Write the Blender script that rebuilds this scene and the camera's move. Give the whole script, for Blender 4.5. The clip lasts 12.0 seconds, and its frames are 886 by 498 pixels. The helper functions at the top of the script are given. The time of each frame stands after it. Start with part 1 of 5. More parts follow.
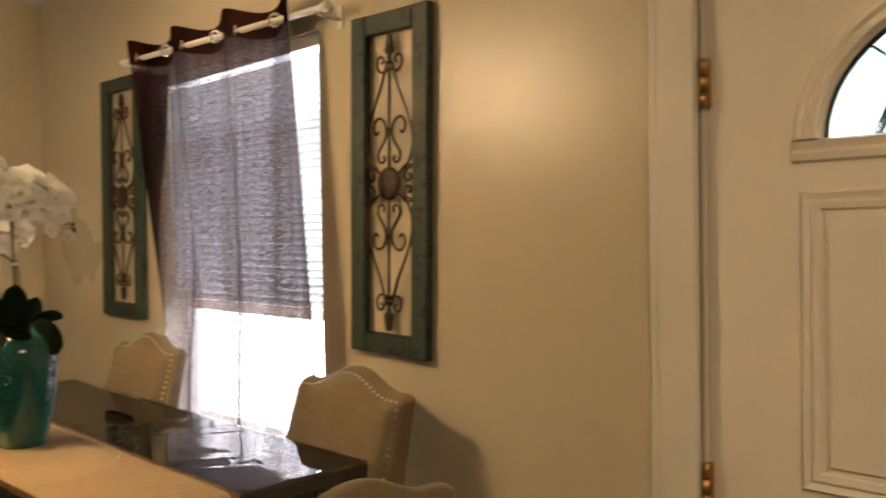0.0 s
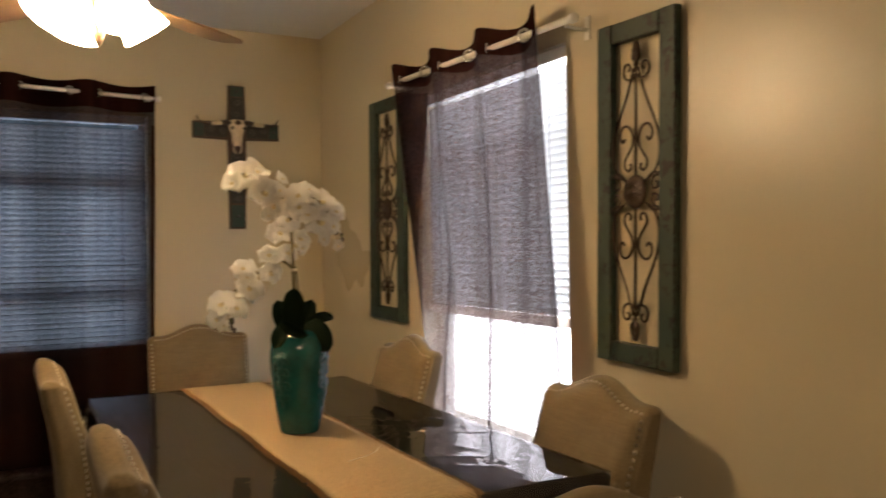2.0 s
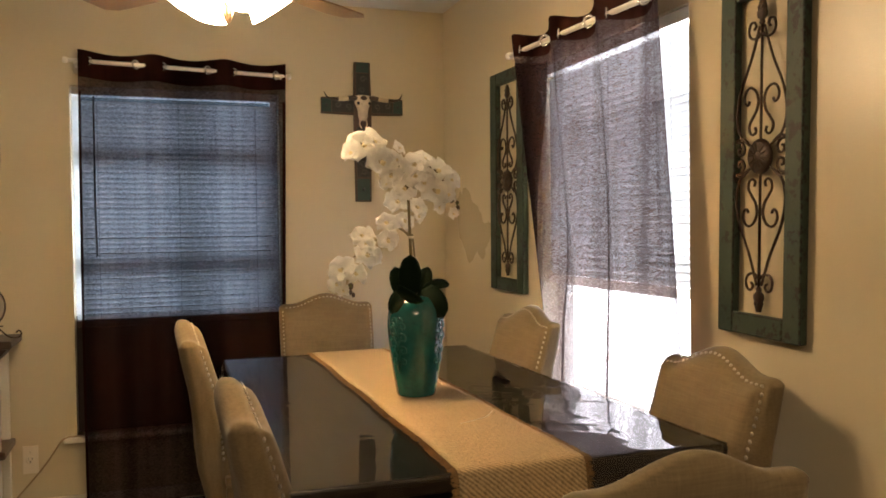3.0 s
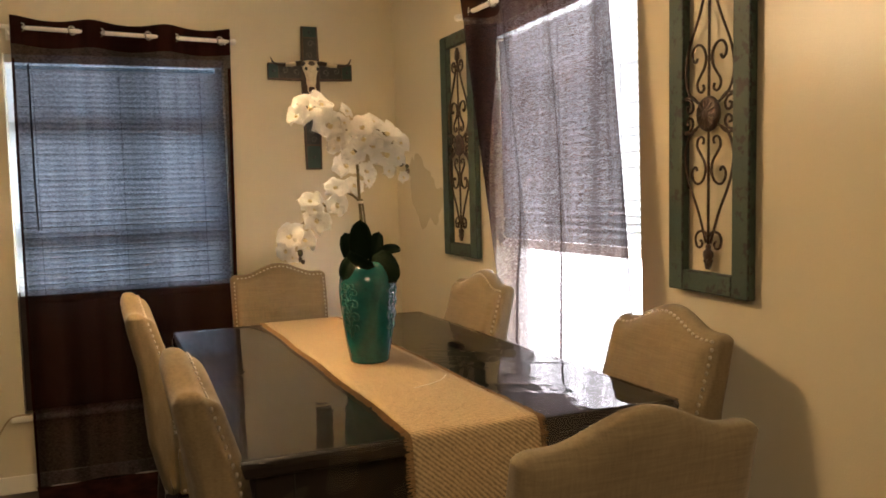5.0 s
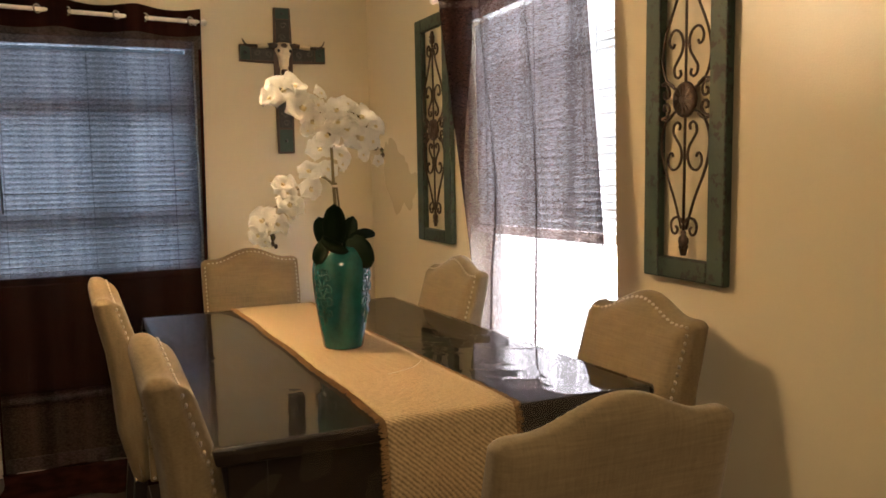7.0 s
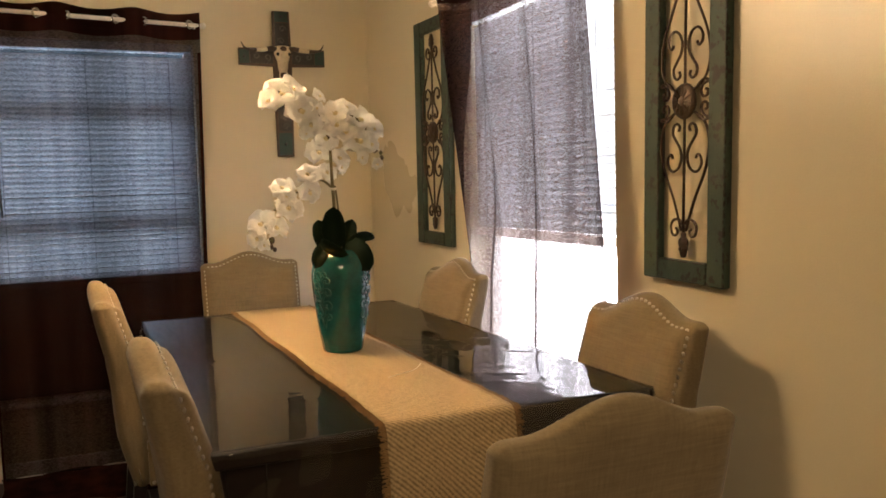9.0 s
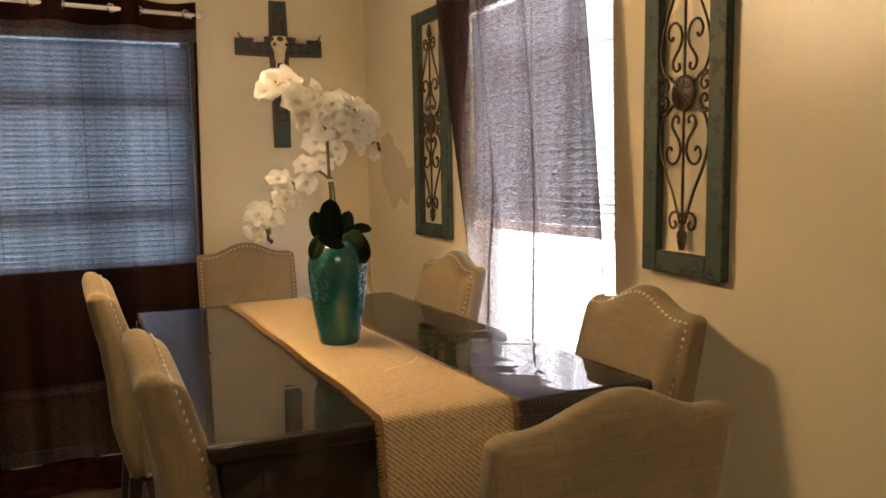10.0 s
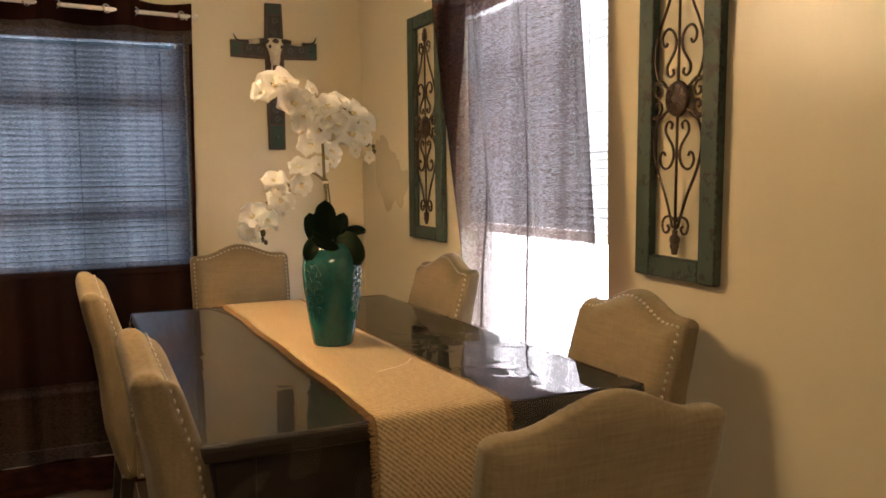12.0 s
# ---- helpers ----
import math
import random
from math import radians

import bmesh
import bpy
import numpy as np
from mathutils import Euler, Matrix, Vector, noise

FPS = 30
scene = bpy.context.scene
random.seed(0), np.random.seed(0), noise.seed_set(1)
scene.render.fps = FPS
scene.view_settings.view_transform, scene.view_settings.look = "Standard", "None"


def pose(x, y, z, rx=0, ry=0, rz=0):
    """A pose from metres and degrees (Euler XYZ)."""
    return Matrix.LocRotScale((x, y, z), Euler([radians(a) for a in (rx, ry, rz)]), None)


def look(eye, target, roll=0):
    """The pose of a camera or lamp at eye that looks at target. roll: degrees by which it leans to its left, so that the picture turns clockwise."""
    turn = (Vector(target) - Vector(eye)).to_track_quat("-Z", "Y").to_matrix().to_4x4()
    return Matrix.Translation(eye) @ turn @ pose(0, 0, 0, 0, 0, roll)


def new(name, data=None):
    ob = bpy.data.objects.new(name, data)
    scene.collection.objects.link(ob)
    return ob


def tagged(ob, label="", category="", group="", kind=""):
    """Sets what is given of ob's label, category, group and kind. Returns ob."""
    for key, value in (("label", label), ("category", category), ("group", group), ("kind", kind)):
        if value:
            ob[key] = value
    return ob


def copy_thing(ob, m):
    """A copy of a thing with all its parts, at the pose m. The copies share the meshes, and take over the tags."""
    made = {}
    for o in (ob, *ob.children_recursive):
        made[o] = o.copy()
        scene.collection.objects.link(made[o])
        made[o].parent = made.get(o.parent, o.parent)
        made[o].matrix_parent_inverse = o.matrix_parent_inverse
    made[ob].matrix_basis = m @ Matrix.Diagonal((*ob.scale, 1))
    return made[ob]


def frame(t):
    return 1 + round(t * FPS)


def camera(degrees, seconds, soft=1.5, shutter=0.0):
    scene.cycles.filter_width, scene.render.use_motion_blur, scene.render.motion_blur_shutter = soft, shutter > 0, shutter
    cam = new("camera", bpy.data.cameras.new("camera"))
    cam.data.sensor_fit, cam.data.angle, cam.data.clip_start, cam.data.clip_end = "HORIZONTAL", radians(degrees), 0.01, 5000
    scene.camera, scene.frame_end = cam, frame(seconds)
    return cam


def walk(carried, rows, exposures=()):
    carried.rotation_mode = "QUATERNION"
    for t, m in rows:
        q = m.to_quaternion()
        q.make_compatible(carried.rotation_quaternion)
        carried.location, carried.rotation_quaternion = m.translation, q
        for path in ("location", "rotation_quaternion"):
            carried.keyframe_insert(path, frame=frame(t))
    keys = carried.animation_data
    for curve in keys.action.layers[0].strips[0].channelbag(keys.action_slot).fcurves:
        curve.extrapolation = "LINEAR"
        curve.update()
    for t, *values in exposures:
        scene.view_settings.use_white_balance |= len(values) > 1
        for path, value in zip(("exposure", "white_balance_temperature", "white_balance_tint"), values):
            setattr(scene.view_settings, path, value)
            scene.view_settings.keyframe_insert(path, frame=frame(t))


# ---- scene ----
cam = camera(56.3, 12.0, soft=1.7, shutter=0.4)
PATH = [
    (0, (-1.66, -4.618, 1.496), (-0.235, -3.215, 1.463), -0.8),
    (0.5, (-1.691, -4.615, 1.497), (-0.125, -3.371, 1.483), -0.2),
    (1, (-1.706, -4.624, 1.494), (-0.18, -3.331, 1.501), -0.6),
    (1.5, (-1.68, -4.648, 1.502), (-0.432, -3.086, 1.512), -0.8),
    (2, (-1.649, -4.664, 1.493), (-0.718, -2.894, 1.492), -0.8),
    (2.5, (-1.629, -4.683, 1.477), (-0.897, -2.822, 1.454), -0.9),
    (3, (-1.612, -4.696, 1.461), (-0.969, -2.803, 1.411), -0.7),
    (3.2, (-1.607, -4.698, 1.457), (-0.975, -2.802, 1.398), -0.7),
    (4.8, (-1.591, -4.674, 1.445), (-0.87, -2.813, 1.317), -1.7),
    (5, (-1.587, -4.673, 1.443), (-0.848, -2.819, 1.317), -1.8),
    (5.5, (-1.586, -4.668, 1.44), (-0.808, -2.83, 1.307), -1.6),
    (6, (-1.584, -4.655, 1.437), (-0.793, -2.824, 1.29), -1.5),
    (6.5, (-1.584, -4.649, 1.437), (-0.792, -2.819, 1.28), -1.5),
    (7, (-1.586, -4.649, 1.438), (-0.787, -2.822, 1.277), -1.4),
    (9, (-1.581, -4.645, 1.437), (-0.783, -2.818, 1.283), -1.6),
    (9.5, (-1.578, -4.638, 1.435), (-0.781, -2.811, 1.268), -1.6),
    (10, (-1.577, -4.632, 1.437), (-0.773, -2.809, 1.263), -1.4),
    (10.5, (-1.578, -4.634, 1.436), (-0.762, -2.816, 1.269), -1.3),
    (11, (-1.58, -4.642, 1.437), (-0.756, -2.826, 1.279), -1.0),
    (11.5, (-1.584, -4.643, 1.436), (-0.757, -2.829, 1.279), -0.9),
    (12, (-1.585, -4.64, 1.434), (-0.765, -2.824, 1.269), -0.9),
]
EXPOSURES = [(0, -0.34), (0.5, -0.62), (1.5, -0.66), (2.5, -0.55), (3.2, -0.16), (5, -0.09), (12, -0.07)]
walk(cam, [(t, look(eye, target, roll)) for t, eye, target, roll in PATH], EXPOSURES)

# ---------------------------------------------------------------- world and light
world = bpy.data.worlds.new("overcast_day")
scene.world = world
world.use_nodes = True
wn = world.node_tree
sky = wn.nodes.new("ShaderNodeTexSky")
sky.sky_type = "NISHITA"
sky.sun_disc = False
sky.sun_elevation, sky.sun_rotation = radians(48), radians(-60)
bg = wn.nodes["Background"]
bg.inputs["Strength"].default_value = 0.12
wn.links.new(sky.outputs["Color"], bg.inputs["Color"])

sun_data = bpy.data.lights.new("sun", "SUN")
sun_data.energy, sun_data.angle, sun_data.color = 1.2, radians(12), (1.0, 0.95, 0.88)
sun = new("sun", sun_data)
sun.matrix_world = look((6, -6, 9), (0, 0, 0))


def window_sky(name, m, w, h, watts, colour):
    data = bpy.data.lights.new(name, "AREA")
    data.shape, data.size, data.size_y, data.energy, data.color = "RECTANGLE", w, h, watts, colour
    ob = new(name, data)
    ob.matrix_world = m
    return ob


# daylight standing in the two window openings and the door's fanlight
window_sky("sky_light_side", look((0.24, -1.945, 1.29), (-1, -1.945, 1.29)), 1.3, 2.1, 90, (0.90, 0.94, 1.0))
window_sky("sky_light_back", look((-1.515, 0.26, 1.66), (-1.515, -1, 1.66)), 1.3, 1.35, 16, (0.36, 0.66, 1.0))
# unseen fill light added behind the camera to brighten door and chair backs
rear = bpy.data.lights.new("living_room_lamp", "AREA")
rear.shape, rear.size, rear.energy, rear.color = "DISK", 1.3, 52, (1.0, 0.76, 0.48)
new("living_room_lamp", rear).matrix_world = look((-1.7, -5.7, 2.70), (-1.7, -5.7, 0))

# ---------------------------------------------------------------- materials


def node_mat(name):
    m = bpy.data.materials.new(name)
    m.use_nodes = True
    nt = m.node_tree
    return m, nt, nt.nodes["Principled BSDF"]


def mat(name, colour, rough=0.6, metal=0.0, vary=0.12, scale=6.0, grain=0.05, fine=180.0, bump=0.15, dist=0.002, stretch=(1, 1, 1),
        second=None, coat=0.0, spec=0.5, edge=(0.55, 0.62), per_piece=0.0):
    """A surface with broad tone changes, fine grain, relief and, with second, patches of another colour."""
    m, nt, b = node_mat(name)
    N, L = nt.nodes, nt.links
    tc = N.new("ShaderNodeTexCoord")
    mp = N.new("ShaderNodeMapping")
    mp.inputs["Scale"].default_value = stretch
    L.new(tc.outputs["Object"], mp.inputs["Vector"])
    big, small = N.new("ShaderNodeTexNoise"), N.new("ShaderNodeTexNoise")
    for tex, s, d in ((big, scale, 5), (small, fine, 3)):
        tex.inputs["Scale"].default_value, tex.inputs["Detail"].default_value = s, d
        L.new(mp.outputs["Vector"], tex.inputs["Vector"])
    base = None
    if second:
        ramp = N.new("ShaderNodeMapRange")
        ramp.inputs["From Min"].default_value, ramp.inputs["From Max"].default_value = edge
        big2 = N.new("ShaderNodeTexNoise")
        big2.inputs["Scale"].default_value, big2.inputs["Detail"].default_value, big2.inputs["Roughness"].default_value = scale * 3, 8, 0.7
        L.new(mp.outputs["Vector"], big2.inputs["Vector"])
        L.new(big2.outputs["Fac"], ramp.inputs["Value"])
        mixc = N.new("ShaderNodeMix")
        mixc.data_type = "RGBA"
        mixc.inputs["A"].default_value, mixc.inputs["B"].default_value = (*colour, 1), (*second, 1)
        L.new(ramp.outputs["Result"], mixc.inputs["Factor"])
        base = mixc.outputs["Result"]
    hsv = N.new("ShaderNodeHueSaturation")
    hsv.inputs["Color"].default_value = (*colour, 1)
    if base:
        L.new(base, hsv.inputs["Color"])
    a1, a2 = N.new("ShaderNodeMath"), N.new("ShaderNodeMath")
    a1.operation, a2.operation = "MULTIPLY_ADD", "MULTIPLY_ADD"
    a1.inputs[1].default_value, a1.inputs[2].default_value = 2 * vary, 1 - vary
    L.new(big.outputs["Fac"], a1.inputs[0])
    a2.inputs[1].default_value = 2 * grain
    L.new(small.outputs["Fac"], a2.inputs[0])
    L.new(a1.outputs[0], a2.inputs[2])
    out = a2.outputs[0]
    if per_piece:
        info = N.new("ShaderNodeObjectInfo")
        a3 = N.new("ShaderNodeMath")
        a3.operation = "MULTIPLY_ADD"
        a3.inputs[1].default_value = per_piece
        L.new(info.outputs["Random"], a3.inputs[0])
        L.new(out, a3.inputs[2])
        out = a3.outputs[0]
    L.new(out, hsv.inputs["Value"])
    L.new(hsv.outputs["Color"], b.inputs["Base Color"])
    rr = N.new("ShaderNodeMapRange")
    rr.inputs["To Min"].default_value, rr.inputs["To Max"].default_value = max(0.02, rough - 0.08), min(1, rough + 0.08)
    L.new(big.outputs["Fac"], rr.inputs["Value"])
    L.new(rr.outputs["Result"], b.inputs["Roughness"])
    bp = N.new("ShaderNodeBump")
    bp.inputs["Strength"].default_value, bp.inputs["Distance"].default_value = bump, dist
    L.new(small.outputs["Fac"], bp.inputs["Height"])
    L.new(bp.outputs["Normal"], b.inputs["Normal"])
    b.inputs["Metallic"].default_value = metal
    b.inputs["Coat Weight"].default_value = coat
    b.inputs["Coat Roughness"].default_value = 0.06
    b.inputs["Specular IOR Level"].default_value = spec
    return m


def thin_cloth(name, colour, see, tint, streak, glow=(0.04, 0.016, 0.011), slub=1.0):
    """Sheer woven cloth: part of the light goes straight through, the rest is scattered by brown yarn."""
    m, nt, b = node_mat(name)
    N, L = nt.nodes, nt.links
    nt.nodes.remove(b)
    tr, di, tl = N.new("ShaderNodeBsdfTransparent"), N.new("ShaderNodeBsdfDiffuse"), N.new("ShaderNodeBsdfTranslucent")
    tr.inputs["Color"].default_value = (*tint, 1)
    di.inputs["Color"].default_value = (*colour, 1)
    tl.inputs["Color"].default_value = (*glow, 1)
    mx1, mx2 = N.new("ShaderNodeMixShader"), N.new("ShaderNodeMixShader")
    mx1.inputs["Fac"].default_value = 0.45
    L.new(di.outputs[0], mx1.inputs[1]), L.new(tl.outputs[0], mx1.inputs[2])
    tc, mp, ns, mr = N.new("ShaderNodeTexCoord"), N.new("ShaderNodeMapping"), N.new("ShaderNodeTexNoise"), N.new("ShaderNodeMapRange")
    mp.inputs["Scale"].default_value = streak
    ns.inputs["Scale"].default_value, ns.inputs["Detail"].default_value, ns.inputs["Roughness"].default_value = 1.0, 6, 0.65
    mr.inputs["From Min"].default_value, mr.inputs["From Max"].default_value = 0.3, 0.7
    mr.inputs["To Min"].default_value, mr.inputs["To Max"].default_value = 1 - see * (1 - 0.65 * slub), 1 - see * (1 + 0.65 * slub)
    L.new(tc.outputs["Object"], mp.inputs["Vector"]), L.new(mp.outputs["Vector"], ns.inputs["Vector"])
    # gathers: denser and looser bands that run down the cloth
    mp2, ns2, av = N.new("ShaderNodeMapping"), N.new("ShaderNodeTexNoise"), N.new("ShaderNodeMath")
    mp2.inputs["Scale"].default_value = (11, 11, 0.25)
    ns2.inputs["Scale"].default_value, ns2.inputs["Detail"].default_value = 1.0, 3
    av.operation = "MULTIPLY_ADD"
    av.inputs[1].default_value = 0.9
    sb = N.new("ShaderNodeMath")
    sb.operation = "MULTIPLY_ADD"
    sb.inputs[1].default_value, sb.inputs[2].default_value = 1.5, -0.70
    L.new(tc.outputs["Object"], mp2.inputs["Vector"]), L.new(mp2.outputs["Vector"], ns2.inputs["Vector"])
    L.new(ns.outputs["Fac"], sb.inputs[0]), L.new(ns2.outputs["Fac"], av.inputs[0]), L.new(sb.outputs[0], av.inputs[2])
    L.new(av.outputs[0], mr.inputs["Value"]), L.new(mr.outputs["Result"], mx2.inputs["Fac"])
    # fold shading put into the colour: the same bands darken or pale the yarn
    vr, hv = N.new("ShaderNodeMapRange"), N.new("ShaderNodeHueSaturation")
    vr.inputs["From Min"].default_value, vr.inputs["From Max"].default_value = 0.38, 0.66
    vr.inputs["To Min"].default_value, vr.inputs["To Max"].default_value = 0.45, 2.3
    hv.inputs["Color"].default_value = (*colour, 1)
    L.new(ns2.outputs["Fac"], vr.inputs["Value"]), L.new(vr.outputs["Result"], hv.inputs["Value"]), L.new(hv.outputs["Color"], di.inputs["Color"])
    L.new(tr.outputs[0], mx2.inputs[1]), L.new(mx1.outputs[0], mx2.inputs[2])
    L.new(mx2.outputs[0], N["Material Output"].inputs["Surface"])
    return m


def translucent(name, colour, share, rough=0.5):
    m, nt, b = node_mat(name)
    N, L = nt.nodes, nt.links
    b.inputs["Base Color"].default_value, b.inputs["Roughness"].default_value = (*colour, 1), rough
    tl, mx, ns = N.new("ShaderNodeBsdfTranslucent"), N.new("ShaderNodeMixShader"), N.new("ShaderNodeTexNoise")
    hs = N.new("ShaderNodeHueSaturation")
    hs.inputs["Color"].default_value = (*colour, 1)
    ns.inputs["Scale"].default_value = 22
    mr = N.new("ShaderNodeMapRange")
    mr.inputs["To Min"].default_value, mr.inputs["To Max"].default_value = 0.82, 1.12
    L.new(ns.outputs["Fac"], mr.inputs["Value"]), L.new(mr.outputs["Result"], hs.inputs["Value"])
    L.new(hs.outputs[0], tl.inputs["Color"]), L.new(hs.outputs[0], b.inputs["Base Color"])
    mx.inputs["Fac"].default_value = share
    L.new(b.outputs[0], mx.inputs[1]), L.new(tl.outputs[0], mx.inputs[2])
    L.new(mx.outputs[0], N["Material Output"].inputs["Surface"])
    return m


def clear_sheet(name, ior, rough, ripple, scale, stretch=(1, 1, 1)):
    """Clear glass or vinyl: what lies behind shows through, and the gloss grows at flat angles."""
    m, nt, b = node_mat(name)
    N, L = nt.nodes, nt.links
    nt.nodes.remove(b)
    tr, gl, fr, mx = N.new("ShaderNodeBsdfTransparent"), N.new("ShaderNodeBsdfGlossy"), N.new("ShaderNodeFresnel"), N.new("ShaderNodeMixShader")
    gl.inputs["Roughness"].default_value, fr.inputs["IOR"].default_value = rough, ior
    if ripple:
        tc, mp, ns, bp = N.new("ShaderNodeTexCoord"), N.new("ShaderNodeMapping"), N.new("ShaderNodeTexNoise"), N.new("ShaderNodeBump")
        mp.inputs["Scale"].default_value = stretch
        ns.inputs["Scale"].default_value, ns.inputs["Detail"].default_value, ns.inputs["Distortion"].default_value = scale, 2, 0.8
        bp.inputs["Strength"].default_value, bp.inputs["Distance"].default_value = ripple, 0.01
        L.new(tc.outputs["Object"], mp.inputs["Vector"]), L.new(mp.outputs["Vector"], ns.inputs["Vector"])
        L.new(ns.outputs["Fac"], bp.inputs["Height"]), L.new(bp.outputs["Normal"], gl.inputs["Normal"])
    L.new(fr.outputs[0], mx.inputs["Fac"]), L.new(tr.outputs[0], mx.inputs[1]), L.new(gl.outputs[0], mx.inputs[2])
    L.new(mx.outputs[0], N["Material Output"].inputs["Surface"])
    return m


def burlap(name, colour):
    m, nt, b = node_mat(name)
    N, L = nt.nodes, nt.links
    tc = N.new("ShaderNodeTexCoord")
    w1, w2, ns = N.new("ShaderNodeTexWave"), N.new("ShaderNodeTexWave"), N.new("ShaderNodeTexNoise")
    w1.wave_type, w1.bands_direction = "BANDS", "DIAGONAL"
    w2.wave_type, w2.bands_direction = "BANDS", "X"
    for w, s in ((w1, 46), (w2, 75)):
        w.inputs["Scale"].default_value, w.inputs["Distortion"].default_value = s, 1.2
        w.inputs["Detail"].default_value, w.inputs["Detail Scale"].default_value = 2, 1.5
        L.new(tc.outputs["Object"], w.inputs["Vector"])
    ns.inputs["Scale"].default_value, ns.inputs["Detail"].default_value = 160, 4
    L.new(tc.outputs["Object"], ns.inputs["Vector"])
    add, val, hs, bp = N.new("ShaderNodeMath"), N.new("ShaderNodeMath"), N.new("ShaderNodeHueSaturation"), N.new("ShaderNodeBump")
    add.operation, val.operation = "MULTIPLY_ADD", "MULTIPLY_ADD"
    L.new(w1.outputs["Fac"], add.inputs[0])
    add.inputs[1].default_value = 0.5
    L.new(ns.outputs["Fac"], add.inputs[2])
    L.new(add.outputs[0], val.inputs[0])
    val.inputs[1].default_value, val.inputs[2].default_value = 1.15, 0.10
    hs.inputs["Color"].default_value = (*colour, 1)
    L.new(val.outputs[0], hs.inputs["Value"]), L.new(hs.outputs[0], b.inputs["Base Color"])
    bp.inputs["Strength"].default_value, bp.inputs["Distance"].default_value = 0.6, 0.002
    L.new(add.outputs[0], bp.inputs["Height"]), L.new(bp.outputs[0], b.inputs["Normal"])
    b.inputs["Roughness"].default_value = 0.95
    b.inputs["Specular IOR Level"].default_value = 0.1
    return m


def linen(name, colour):
    """Plain weave with uneven slubs that run across and up the cloth, and a soft wide mottle."""
    m, nt, b = node_mat(name)
    N, L = nt.nodes, nt.links
    tc = N.new("ShaderNodeTexCoord")
    total = None
    for scale, stretch, share in ((260, (0.05, 0.4, 1), 0.55), (240, (1, 0.4, 0.06), 0.40), (7, (1, 1, 1), 0.35), (420, (1, 1, 1), 0.20)):
        mp, ns, ad = N.new("ShaderNodeMapping"), N.new("ShaderNodeTexNoise"), N.new("ShaderNodeMath")
        mp.inputs["Scale"].default_value = stretch
        ns.inputs["Scale"].default_value, ns.inputs["Detail"].default_value = scale, 3
        ad.operation = "MULTIPLY_ADD"
        ad.inputs[1].default_value, ad.inputs[2].default_value = share, 1 - 0.75
        L.new(tc.outputs["Object"], mp.inputs["Vector"]), L.new(mp.outputs["Vector"], ns.inputs["Vector"]), L.new(ns.outputs["Fac"], ad.inputs[0])
        if total:
            L.new(total, ad.inputs[2])
        total = ad.outputs[0]
    hs, bp = N.new("ShaderNodeHueSaturation"), N.new("ShaderNodeBump")
    hs.inputs["Color"].default_value = (*colour, 1)
    L.new(total, hs.inputs["Value"]), L.new(hs.outputs[0], b.inputs["Base Color"])
    bp.inputs["Strength"].default_value, bp.inputs["Distance"].default_value = 0.5, 0.0015
    L.new(total, bp.inputs["Height"]), L.new(bp.outputs[0], b.inputs["Normal"])
    b.inputs["Roughness"].default_value, b.inputs["Specular IOR Level"].default_value = 0.93, 0.12
    b.inputs["Sheen Weight"].default_value, b.inputs["Sheen Roughness"].default_value = 0.15, 0.5
    return m


def glowing(name, colour, strength):
    m, nt, b = node_mat(name)
    b.inputs["Base Color"].default_value = (*colour, 1)
    b.inputs["Emission Color"].default_value = (*colour, 1)
    b.inputs["Emission Strength"].default_value = strength
    return m


M_WALL = mat("tan_wall_paint", (0.59, 0.51, 0.355), rough=0.30, vary=0.04, scale=0.9, grain=0.03, fine=190, bump=0.5, dist=0.0015, spec=0.62)
M_CEIL = mat("white_ceiling_paint", (0.74, 0.74, 0.74), rough=0.9, vary=0.05, scale=2, fine=70, bump=0.4, dist=0.003)
M_FLOOR = mat("dark_floor_tile", (0.045, 0.028, 0.020), rough=0.7, vary=0.15, scale=5, fine=120, per_piece=0.15)
M_GROUT = mat("grey_grout", (0.25, 0.22, 0.19), rough=0.9)
M_TRIM = mat("cream_trim_paint", (0.78, 0.72, 0.62), rough=0.38, vary=0.05, scale=4, grain=0.03, fine=160, bump=0.08)
M_DOOR = mat("cream_door_paint", (0.84, 0.76, 0.64), rough=0.40, vary=0.06, scale=3, grain=0.03, fine=140, bump=0.08)
M_BRASS = mat("aged_brass", (0.48, 0.30, 0.13), rough=0.35, metal=1.0, vary=0.3, scale=40)
M_LEAD = mat("dark_came", (0.05, 0.05, 0.055), rough=0.5, metal=0.6)
M_GLASS = clear_sheet("window_glass", 1.45, 0.02, 0, 1)
M_VINYL_W = mat("white_window_vinyl", (0.80, 0.80, 0.78), rough=0.4, vary=0.05)
# slat colours carry the light: bluer at the back, neutral at the sunny window
M_SLAT = translucent("white_blind_slat", (0.80, 0.84, 0.88), 0.17)
M_SLAT_SUN = translucent("white_shaded_slat", (0.82, 0.82, 0.84), 0.155)
# rail paled and made translucent to imitate the bright window's glare
M_RAIL_SUN = translucent("tan_blind_rail", (0.90, 0.82, 0.78), 0.55)
M_RAIL = mat("brown_blind_rail", (0.06, 0.03, 0.025), rough=0.5)
M_HEAD = mat("white_blind_headrail", (0.80, 0.82, 0.84), rough=0.4)
M_CORD = mat("grey_cord", (0.30, 0.32, 0.36), rough=0.6)
# one cloth twice: see-through, tint and glow imitate sunny and shaded window light
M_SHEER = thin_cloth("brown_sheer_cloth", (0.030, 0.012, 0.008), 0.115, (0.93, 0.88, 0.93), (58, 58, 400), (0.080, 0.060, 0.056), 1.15)
